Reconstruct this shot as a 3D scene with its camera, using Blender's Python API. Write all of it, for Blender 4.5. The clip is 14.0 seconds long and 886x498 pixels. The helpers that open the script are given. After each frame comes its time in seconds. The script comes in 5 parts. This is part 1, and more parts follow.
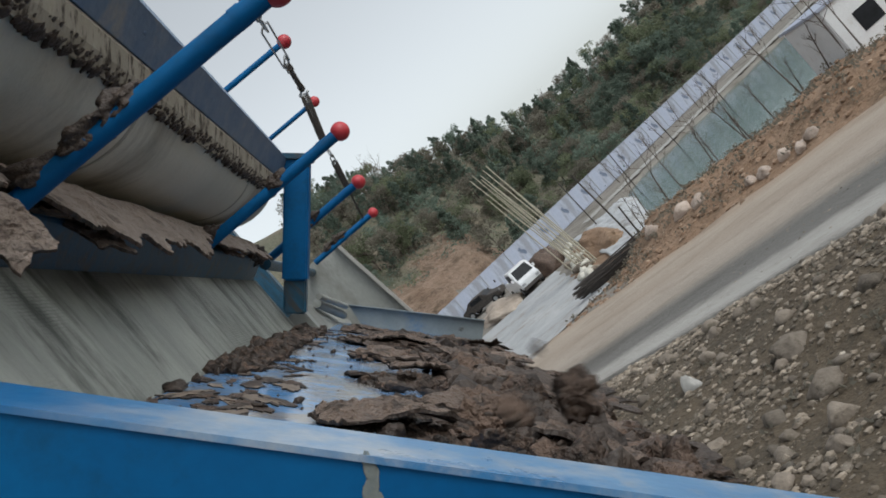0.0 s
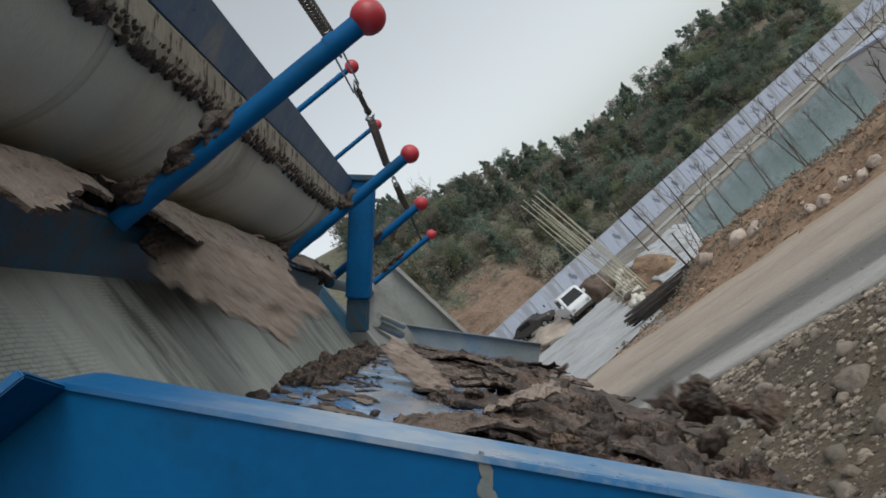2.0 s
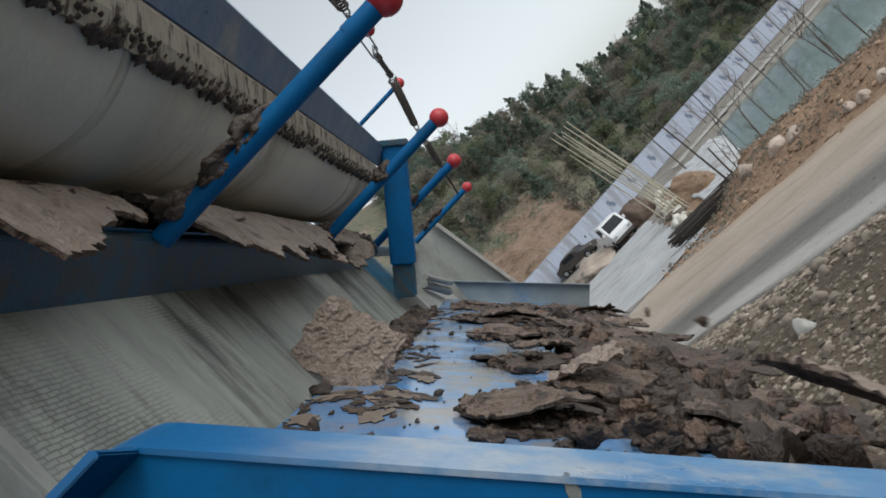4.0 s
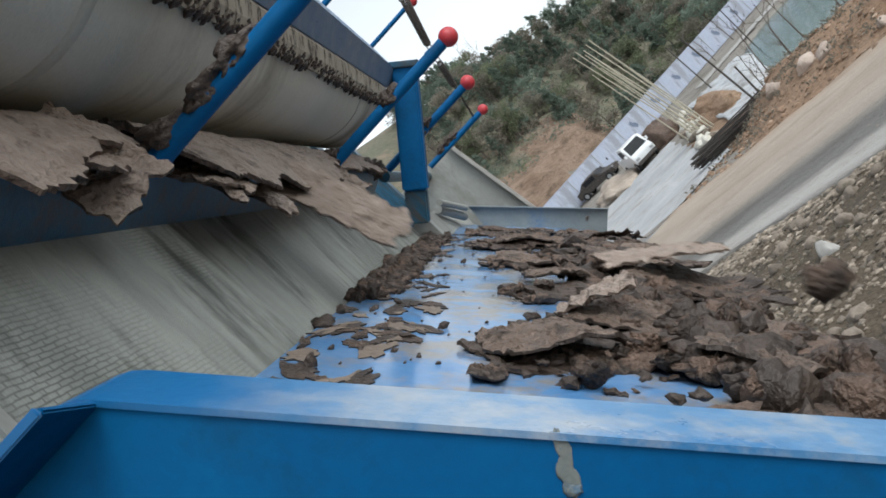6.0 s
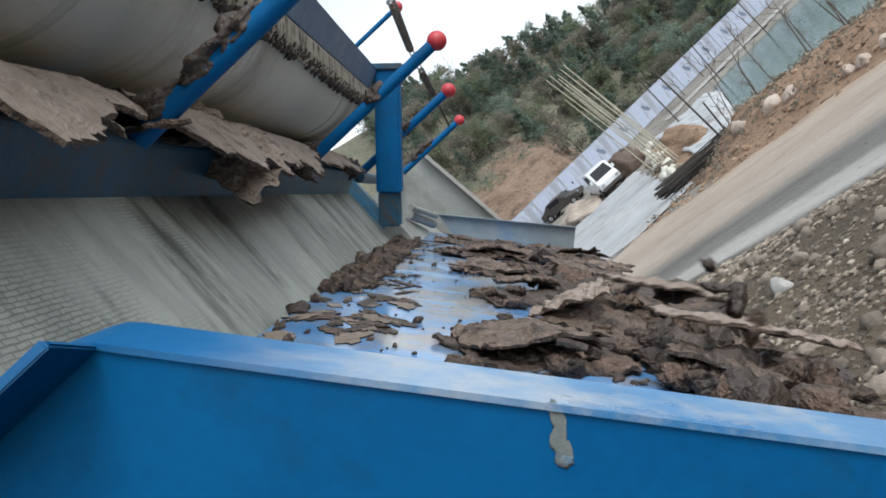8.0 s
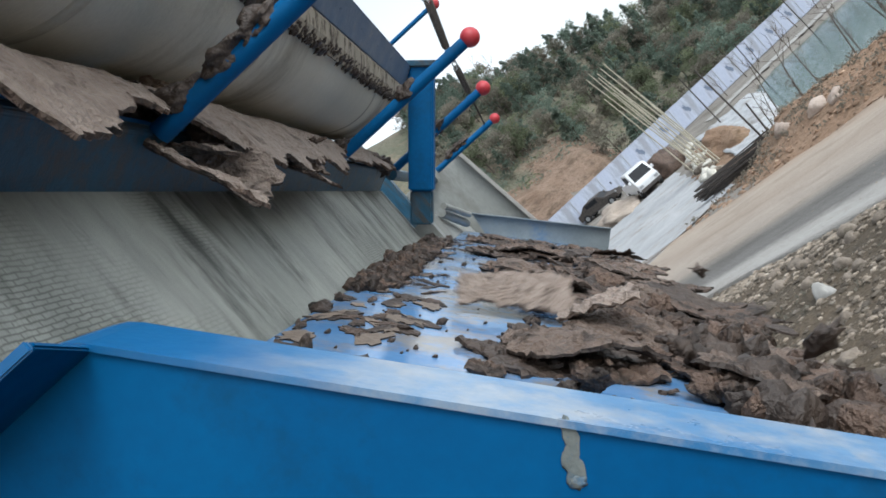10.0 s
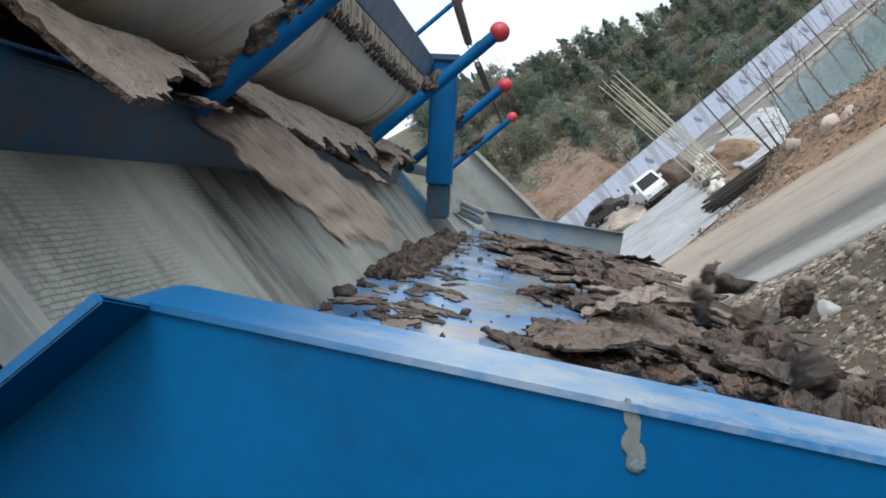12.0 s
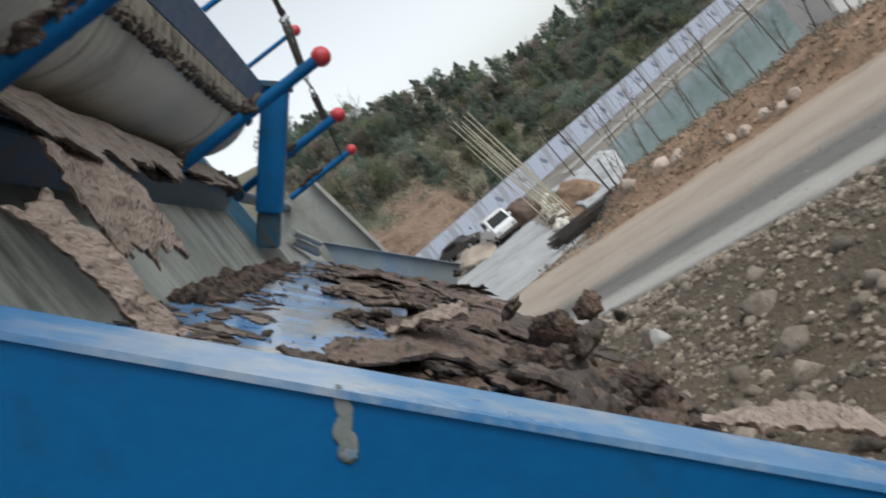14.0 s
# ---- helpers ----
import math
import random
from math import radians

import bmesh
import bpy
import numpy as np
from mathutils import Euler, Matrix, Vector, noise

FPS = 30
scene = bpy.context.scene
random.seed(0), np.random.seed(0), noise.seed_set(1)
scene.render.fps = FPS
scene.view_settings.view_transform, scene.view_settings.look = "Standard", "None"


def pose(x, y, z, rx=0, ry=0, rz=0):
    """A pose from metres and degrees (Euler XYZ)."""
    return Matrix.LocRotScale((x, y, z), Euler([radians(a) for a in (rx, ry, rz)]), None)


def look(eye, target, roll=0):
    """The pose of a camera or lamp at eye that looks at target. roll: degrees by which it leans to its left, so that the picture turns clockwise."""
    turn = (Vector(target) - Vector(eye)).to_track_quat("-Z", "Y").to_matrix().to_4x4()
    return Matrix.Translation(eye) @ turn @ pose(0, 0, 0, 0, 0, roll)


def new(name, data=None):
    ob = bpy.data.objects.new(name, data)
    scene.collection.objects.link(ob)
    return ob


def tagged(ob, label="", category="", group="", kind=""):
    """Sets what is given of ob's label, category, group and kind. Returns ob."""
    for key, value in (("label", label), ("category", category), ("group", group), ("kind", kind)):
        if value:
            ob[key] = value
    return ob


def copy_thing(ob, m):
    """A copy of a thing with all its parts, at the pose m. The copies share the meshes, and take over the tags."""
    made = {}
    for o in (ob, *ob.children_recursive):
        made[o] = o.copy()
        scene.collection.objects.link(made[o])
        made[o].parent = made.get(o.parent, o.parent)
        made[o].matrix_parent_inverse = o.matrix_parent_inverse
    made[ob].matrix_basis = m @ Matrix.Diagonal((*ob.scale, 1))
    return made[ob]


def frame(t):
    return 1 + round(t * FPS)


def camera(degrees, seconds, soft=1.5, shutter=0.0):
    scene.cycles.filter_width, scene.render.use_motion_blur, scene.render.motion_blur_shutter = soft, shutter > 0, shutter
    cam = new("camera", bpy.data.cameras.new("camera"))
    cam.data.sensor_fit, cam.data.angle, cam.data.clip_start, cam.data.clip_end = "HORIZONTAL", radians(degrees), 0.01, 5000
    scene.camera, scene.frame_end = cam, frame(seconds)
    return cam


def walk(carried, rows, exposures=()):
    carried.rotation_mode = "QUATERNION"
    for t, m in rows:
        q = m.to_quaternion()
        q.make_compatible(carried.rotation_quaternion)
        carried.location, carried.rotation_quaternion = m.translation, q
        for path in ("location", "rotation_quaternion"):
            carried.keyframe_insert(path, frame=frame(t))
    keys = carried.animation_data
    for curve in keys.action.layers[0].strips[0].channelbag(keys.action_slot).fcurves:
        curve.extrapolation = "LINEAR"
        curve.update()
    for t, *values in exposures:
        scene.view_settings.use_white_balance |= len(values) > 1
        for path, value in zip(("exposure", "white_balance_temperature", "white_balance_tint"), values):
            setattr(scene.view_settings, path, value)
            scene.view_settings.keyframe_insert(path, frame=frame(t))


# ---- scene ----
cam = camera(57.5, 14.0, soft=1.7, shutter=0.25)
PATH = [
    (0, (0.0159, 0.2073, 0.0369), (0.1656, 2.2017, 0.0347), -40.81),
    (0.5, (0.0111, 0.1874, 0.0457), (0.1152, 2.1842, 0.0931), -40.62),
    (1, (0.0016, 0.1792, 0.0494), (0.0928, 2.175, 0.1408), -40.71),
    (1.5, (-0.0061, 0.1735, 0.0548), (0.0938, 2.1678, 0.1678), -40.59),
    (2, (-0.019, 0.1765, 0.0567), (0.0748, 2.1706, 0.1776), -39.69),
    (4.5, (0.0108, 0.2118, 0.1033), (-0.1134, 2.2061, 0.1893), -47.97),
    (5, (0.0169, 0.2383, 0.0999), (-0.169, 2.2274, 0.1952), -48.63),
    (5.5, (0.0224, 0.2407, 0.0974), (-0.2246, 2.2245, 0.1556), -48.32),
    (6, (0.0221, 0.2438, 0.0891), (-0.218, 2.2293, 0.0778), -46.39),
    (6.5, (0.0228, 0.2483, 0.0811), (-0.152, 2.2401, 0.0329), -45.18),
    (7, (0.0151, 0.2475, 0.0839), (-0.1273, 2.2415, 0.022), -43.83),
    (7.5, (0.0089, 0.241, 0.0845), (-0.131, 2.2351, 0.0245), -43.38),
    (8, (-0.0125, 0.2309, 0.0905), (-0.1621, 2.2245, 0.035), -42.15),
    (10.5, (-0.001, 0.2602, 0.0816), (-0.2327, 2.2467, 0.0928), -40.84),
    (11, (-0.012, 0.2571, 0.0858), (-0.2425, 2.2438, 0.0947), -39.84),
    (11.5, (-0.0219, 0.2571, 0.0879), (-0.2502, 2.244, 0.094), -39.14),
    (12, (-0.0354, 0.257, 0.0936), (-0.2629, 2.244, 0.0975), -38.21),
    (12.5, (-0.0365, 0.2514, 0.1026), (-0.2403, 2.2406, 0.1406), -37.74),
    (13, (-0.0405, 0.2299, 0.1099), (-0.1933, 2.2162, 0.287), -36.52),
    (13.5, (-0.025, 0.2447, 0.0807), (-0.0862, 2.2405, 0.1956), -36.1),
    (14, (0.003, 0.2704, 0.0278), (0.1128, 2.2622, -0.1164), -38.3),
]
walk(cam, [(t, look(eye, target, roll)) for t, eye, target, roll in PATH],
     exposures=[(0, 0.28, 6350, 6), (2, 0.17, 6350, 6), (4.3, 0.40, 6350, 6), (6.5, 0.78, 6200, 6), (8, 0.84, 6150, 6), (11.5, 0.86, 6050, 6), (13, 0.64, 6100, 6), (14, 0.5, 6400, 7)])


# ---- world, sun, exposure ----
world = bpy.data.worlds.new("overcast_sky")
scene.world = world
world.use_nodes = True
wn, wl = world.node_tree.nodes, world.node_tree.links
sky = wn.new("ShaderNodeTexSky")
sky.sky_type, sky.sun_disc = "NISHITA", False
sky.sun_elevation, sky.sun_rotation = radians(47), radians(129)
sky.air_density, sky.dust_density, sky.ozone_density = 1.0, 2.0, 1.0
pale = wn.new("ShaderNodeHueSaturation")
pale.inputs["Saturation"].default_value = 0.20
wl.new(sky.outputs[0], pale.inputs["Color"])
wl.new(pale.outputs[0], wn["Background"].inputs[0])
wn["Background"].inputs[1].default_value = 0.15

sun = new("sun", bpy.data.lights.new("sun", "SUN"))
sun.data.energy, sun.data.angle, sun.data.color = 0.8, radians(25), (1.0, 0.98, 0.95)
sun.matrix_world = look((26, -21, 36), (0, 0, 0))


# ---- materials ----
def mat(name, a, b, scale=8.0, rough=0.7, metal=0.0, bump=0.3, fine=60.0, stretch=(1, 1, 1), c=None, cscale=3.0, camt=(0.5, 0.62), rough2=None,
        vary=0.0, bumpdist=0.01, spec=0.5, lane=0.0, pieces=False):
    """Two tones mixed by noise at two scales, stains of a third, relief and roughness from the same noise."""
    m = bpy.data.materials.new(name)
    m.use_nodes = True
    n, l = m.node_tree.nodes, m.node_tree.links
    bsdf = n["Principled BSDF"]
    co = n.new("ShaderNodeTexCoord")
    mp = n.new("ShaderNodeMapping")
    mp.inputs["Scale"].default_value = stretch
    if lane:
        mp.vector_type = "TEXTURE"
        mp.inputs["Rotation"].default_value, mp.inputs["Scale"].default_value = (0, 0, radians(-56)), (lane, 1, 1)
    l.new(co.outputs["Object"], mp.inputs[0])
    n1 = n.new("ShaderNodeTexNoise")
    n1.inputs["Scale"].default_value, n1.inputs["Detail"].default_value, n1.inputs["Roughness"].default_value = scale, 6, 0.65
    l.new(mp.outputs[0], n1.inputs["Vector"])
    n2 = n.new("ShaderNodeTexNoise")
    n2.inputs["Scale"].default_value, n2.inputs["Detail"].default_value = fine, 4
    l.new(mp.outputs[0], n2.inputs["Vector"])
    ramp = n.new("ShaderNodeMapRange")
    ramp.inputs[1].default_value, ramp.inputs[2].default_value = 0.35, 0.65
    l.new(n1.outputs["Fac"], ramp.inputs[0])
    mix = n.new("ShaderNodeMix")
    mix.data_type = "RGBA"
    mix.inputs[6].default_value, mix.inputs[7].default_value = (*a, 1), (*b, 1)
    l.new(ramp.outputs[0], mix.inputs[0])
    out = mix.outputs[2]
    if c:
        n3 = n.new("ShaderNodeTexNoise")
        n3.inputs["Scale"].default_value, n3.inputs["Detail"].default_value, n3.inputs["Roughness"].default_value = cscale, 8, 0.7
        l.new(mp.outputs[0], n3.inputs["Vector"])
        r3 = n.new("ShaderNodeMapRange")
        r3.inputs[1].default_value, r3.inputs[2].default_value = camt
        l.new(n3.outputs["Fac"], r3.inputs[0])
        mx = n.new("ShaderNodeMix")
        mx.data_type = "RGBA"
        mx.inputs[7].default_value = (*c, 1)
        l.new(out, mx.inputs[6])
        l.new(r3.outputs[0], mx.inputs[0])
        out = mx.outputs[2]
    hs = n.new("ShaderNodeHueSaturation")
    l.new(out, hs.inputs["Color"])
    val = n.new("ShaderNodeMath")
    val.operation = "MULTIPLY_ADD"
    val.inputs[1].default_value, val.inputs[2].default_value = 0.3, 0.85
    l.new(n2.outputs["Fac"], val.inputs[0])
    last = val
    if vary:
        oi = n.new("ShaderNodeNewGeometry") if pieces else n.new("ShaderNodeObjectInfo")
        v2 = n.new("ShaderNodeMath")
        v2.operation = "MULTIPLY_ADD"
        v2.inputs[1].default_value, v2.inputs[2].default_value = vary, -vary / 2
        l.new(oi.outputs["Random Per Island" if pieces else "Random"], v2.inputs[0])
        v3 = n.new("ShaderNodeMath")
        l.new(val.outputs[0], v3.inputs[0])
        l.new(v2.outputs[0], v3.inputs[1])
        last = v3
    l.new(last.outputs[0], hs.inputs["Value"])
    l.new(hs.outputs[0], bsdf.inputs["Base Color"])
    rr = n.new("ShaderNodeMapRange")
    rr.inputs[1].default_value, rr.inputs[2].default_value = 0.3, 0.7
    rr.inputs[3].default_value, rr.inputs[4].default_value = rough, rough2 if rough2 is not None else min(1, rough + 0.12)
    l.new(n1.outputs["Fac"], rr.inputs[0])
    l.new(rr.outputs[0], bsdf.inputs["Roughness"])
    bsdf.inputs["Metallic"].default_value = metal
    bsdf.inputs["Specular IOR Level"].default_value = spec
    add = n.new("ShaderNodeMath")
    l.new(n1.outputs["Fac"], add.inputs[0])
    l.new(n2.outputs["Fac"], add.inputs[1])
    bp = n.new("ShaderNodeBump")
    bp.inputs["Strength"].default_value, bp.inputs["Distance"].default_value = bump, bumpdist
    l.new(add.outputs[0], bp.inputs["Height"])
    l.new(bp.outputs[0], bsdf.inputs["Normal"])
    return m


BLUE = mat("blue_paint", (0.001, 0.080, 0.228), (0.002, 0.106, 0.282), 4, 0.5, 0, 0.06, 90, c=(0.006, 0.053, 0.120), cscale=5, camt=(0.52, 0.74), bumpdist=0.003, spec=0.18)
BLUE_WORN_SHEEN = mat("worn_blue_paint_sky_sheen", (0.045, 0.18, 0.39), (0.13, 0.275, 0.46), 9, 0.24, 0, 0.15, 120, c=(0.33, 0.37, 0.42), cscale=10, camt=(0.49, 0.66), bumpdist=0.002)


def sky_sheen_along(m, plain_blue, x0, x1):
    """Plain blue paint below x0; beyond x1 worn paint with the pale sky reflection painted in."""
    n, l = m.node_tree.nodes, m.node_tree.links
    bsdf = n["Principled BSDF"]
    co = n.new("ShaderNodeTexCoord")
    sep = n.new("ShaderNodeSeparateXYZ")
    l.new(co.outputs["Object"], sep.inputs[0])
    nz = n.new("ShaderNodeTexNoise")
    nz.inputs["Scale"].default_value, nz.inputs["Detail"].default_value = 22, 6
    l.new(co.outputs["Object"], nz.inputs["Vector"])
    add = n.new("ShaderNodeMath")
    add.operation = "MULTIPLY_ADD"
    add.inputs[1].default_value = 0.10
    l.new(nz.outputs["Fac"], add.inputs[0])
    l.new(sep.outputs["X"], add.inputs[2])
    amount = n.new("ShaderNodeMapRange")
    amount.inputs[1].default_value, amount.inputs[2].default_value = x0 + 0.05, x1 + 0.05
    l.new(add.outputs[0], amount.inputs[0])
    mix = n.new("ShaderNodeMix")
    mix.data_type = "RGBA"
    mix.inputs[6].default_value = (*plain_blue, 1)
    l.new(amount.outputs[0], mix.inputs[0])
    l.new(bsdf.inputs["Base Color"].links[0].from_socket, mix.inputs[7])
    l.new(mix.outputs[2], bsdf.inputs["Base Color"])


# sky reflection put into the rim's colour: blue at the left, pale beyond
sky_sheen_along(BLUE_WORN_SHEEN, (0.012, 0.13, 0.33), -0.19, -0.11)
BLUE_FLOOR = mat("wet_blue_plate", (0.07, 0.21, 0.45), (0.17, 0.30, 0.50), 6, 0.07, 0, 0.10, 80, c=(0.25, 0.235, 0.22), cscale=8, camt=(0.47, 0.61), rough2=0.24, bumpdist=0.002)
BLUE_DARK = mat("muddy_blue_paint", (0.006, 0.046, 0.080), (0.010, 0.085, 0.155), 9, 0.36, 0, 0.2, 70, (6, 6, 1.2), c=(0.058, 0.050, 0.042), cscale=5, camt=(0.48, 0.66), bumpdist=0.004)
BLUE_BEAM = mat("dusty_blue_paint", (0.17, 0.235, 0.33), (0.115, 0.19, 0.315), 12, 0.5, 0, 0.25, 90, c=(0.28, 0.29, 0.30), cscale=10, camt=(0.56, 0.72), bumpdist=0.004)
BLUE_GREY = mat("faded_blue_paint", (0.15, 0.18, 0.20), (0.20, 0.23, 0.245), 6, 0.5, 0, 0.1, 90, c=(0.08, 0.16, 0.28), cscale=5, camt=(0.58, 0.72), bumpdist=0.003)
SMEAR = mat("dried_mud_film", (0.15, 0.17, 0.165), (0.20, 0.21, 0.195), 60, 0.8, 0, 0.4, 200, c=(0.03, 0.11, 0.21), cscale=90, camt=(0.54, 0.70), bumpdist=0.002)
RED = mat("red_plastic", (0.40, 0.026, 0.040), (0.48, 0.042, 0.052), 20, 0.38, 0, 0.1, 90, c=(0.30, 0.03, 0.035), cscale=30, camt=(0.56, 0.7), bumpdist=0.002)
ROLL = mat("filter_cloth_on_roller", (0.62, 0.615, 0.53), (0.75, 0.745, 0.655), 2.2, 0.75, 0, 0.3, 300, (0.45, 1.5, 0.45), c=(0.30, 0.285, 0.225), cscale=2.6, camt=(0.54, 0.72), bumpdist=0.003)
SEAM = mat("soiled_cloth_seam", (0.50, 0.50, 0.43), (0.60, 0.60, 0.52), 3, 0.8, 0, 0.3, 300, (0.45, 1.5, 0.45), c=(0.26, 0.25, 0.20), cscale=5, camt=(0.48, 0.68), bumpdist=0.003)
BELT = mat("wet_filter_cloth", (0.20, 0.212, 0.192), (0.33, 0.342, 0.312), 5, 0.5, 0, 0.4, 200, (1, 2.6, 0.7), c=(0.050, 0.054, 0.046), cscale=4.2, camt=(0.50, 0.66), bumpdist=0.003)


def weave(m):
    """Rows of weave showing through in worn patches of the cloth."""
    n, l = m.node_tree.nodes, m.node_tree.links
    co = n.new("ShaderNodeTexCoord")
    br = n.new("ShaderNodeTexBrick")
    br.inputs["Scale"].default_value = 46
    br.inputs["Brick Width"].default_value = 0.85
    br.inputs["Color1"].default_value, br.inputs["Color2"].default_value, br.inputs["Mortar"].default_value = (1, 1, 1, 1), (0.9, 0.9, 0.9, 1), (0.22, 0.225, 0.205, 1)
    br.inputs["Mortar Size"].default_value, br.inputs["Mortar Smooth"].default_value = 0.07, 1.0
    sw = n.new("ShaderNodeSeparateXYZ")
    l.new(co.outputs["Object"], sw.inputs[0])
    cm = n.new("ShaderNodeCombineXYZ")
    l.new(sw.outputs["Y"], cm.inputs["X"])
    l.new(sw.outputs["Z"], cm.inputs["Y"])
    wob = n.new("ShaderNodeTexNoise")
    wob.inputs["Scale"].default_value, wob.inputs["Detail"].default_value = 60, 4
    l.new(co.outputs["Object"], wob.inputs["Vector"])
    bend = n.new("ShaderNodeMix")
    bend.data_type, bend.blend_type = "RGBA", "ADD"
    bend.inputs[0].default_value = 0.005
    l.new(cm.outputs[0], bend.inputs[6])
    l.new(wob.outputs["Color"], bend.inputs[7])
    l.new(bend.outputs[2], br.inputs["Vector"])
    spot = n.new("ShaderNodeTexNoise")
    spot.inputs["Scale"].default_value, spot.inputs["Detail"].default_value = 3.2, 5
    l.new(co.outputs["Object"], spot.inputs["Vector"])
    amt = n.new("ShaderNodeMapRange")
    amt.inputs[1].default_value, amt.inputs[2].default_value, amt.inputs[4].default_value = 0.50, 0.64, 0.8
    l.new(spot.outputs["Fac"], amt.inputs[0])
    bsdf = n["Principled BSDF"]
    old = bsdf.inputs["Base Color"].links[0].from_socket
    mul = n.new("ShaderNodeMix")
    mul.data_type, mul.blend_type = "RGBA", "MULTIPLY"
    l.new(amt.outputs[0], mul.inputs[0])
    l.new(old, mul.inputs[6])
    l.new(br.outputs["Color"], mul.inputs[7])
    l.new(mul.outputs[2], bsdf.inputs["Base Color"])


weave(BELT)
STRIP = mat("stained_guard_strip", (0.34, 0.305, 0.245), (0.42, 0.38, 0.31), 9, 0.8, 0, 0.3, 90, (1, 2.5, 1), c=(0.065, 0.050, 0.038), cscale=16, camt=(0.51, 0.59), bumpdist=0.004)
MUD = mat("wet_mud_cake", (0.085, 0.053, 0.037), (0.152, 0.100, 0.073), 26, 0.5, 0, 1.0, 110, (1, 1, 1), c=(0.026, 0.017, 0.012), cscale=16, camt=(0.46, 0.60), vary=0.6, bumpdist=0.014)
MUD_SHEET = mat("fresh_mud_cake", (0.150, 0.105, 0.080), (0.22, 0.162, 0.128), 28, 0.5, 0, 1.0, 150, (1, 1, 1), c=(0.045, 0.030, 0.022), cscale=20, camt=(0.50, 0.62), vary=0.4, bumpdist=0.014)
CAKE_FACE = mat("lit_pale_mud_cake", (0.26, 0.198, 0.160), (0.39, 0.314, 0.265), 34, 0.45, 0, 1.0, 170, (1, 1, 1), c=(0.095, 0.066, 0.050), cscale=24, camt=(0.55, 0.67), vary=0.25, bumpdist=0.012)
EARTH_FILM = mat("tan_mud_film", (0.17, 0.13, 0.10), (0.22, 0.175, 0.14), 30, 0.55, 0, 0.4, 150, c=(0.12, 0.09, 0.07), cscale=22, camt=(0.55, 0.66), vary=0.3, bumpdist=0.004)
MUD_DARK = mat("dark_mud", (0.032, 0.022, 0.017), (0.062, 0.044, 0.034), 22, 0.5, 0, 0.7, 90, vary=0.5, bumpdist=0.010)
STEEL = mat("galvanised_steel", (0.30, 0.31, 0.32), (0.42, 0.43, 0.44), 30, 0.4, 0.8, 0.2, 120, bumpdist=0.002)
# tyre rubber, and the black painted for the unlit inside of the press
BLACK = mat("black_rubber_and_unlit_void", (0.012, 0.013, 0.013), (0.02, 0.02, 0.02), 8, 0.8)
GREYPLATE = mat("grey_plate", (0.27, 0.28, 0.265), (0.34, 0.35, 0.33), 4, 0.6, 0, 0.2, 80, (1, 1, 0.4), c=(0.2, 0.2, 0.18), cscale=3, bumpdist=0.003)
SOIL = mat("stony_soil", (0.082, 0.061, 0.039), (0.120, 0.092, 0.062), 0.9, 0.95, 0, 1.0, 14, c=(0.045, 0.036, 0.024), cscale=0.9, camt=(0.46, 0.66), bumpdist=0.06)
ROAD_TAN = mat("dusty_track", (0.335, 0.275, 0.222), (0.43, 0.365, 0.305), 0.9, 0.95, 0, 0.6, 7, c=(0.255, 0.21, 0.172), cscale=0.8, camt=(0.50, 0.66), bumpdist=0.04, lane=3)


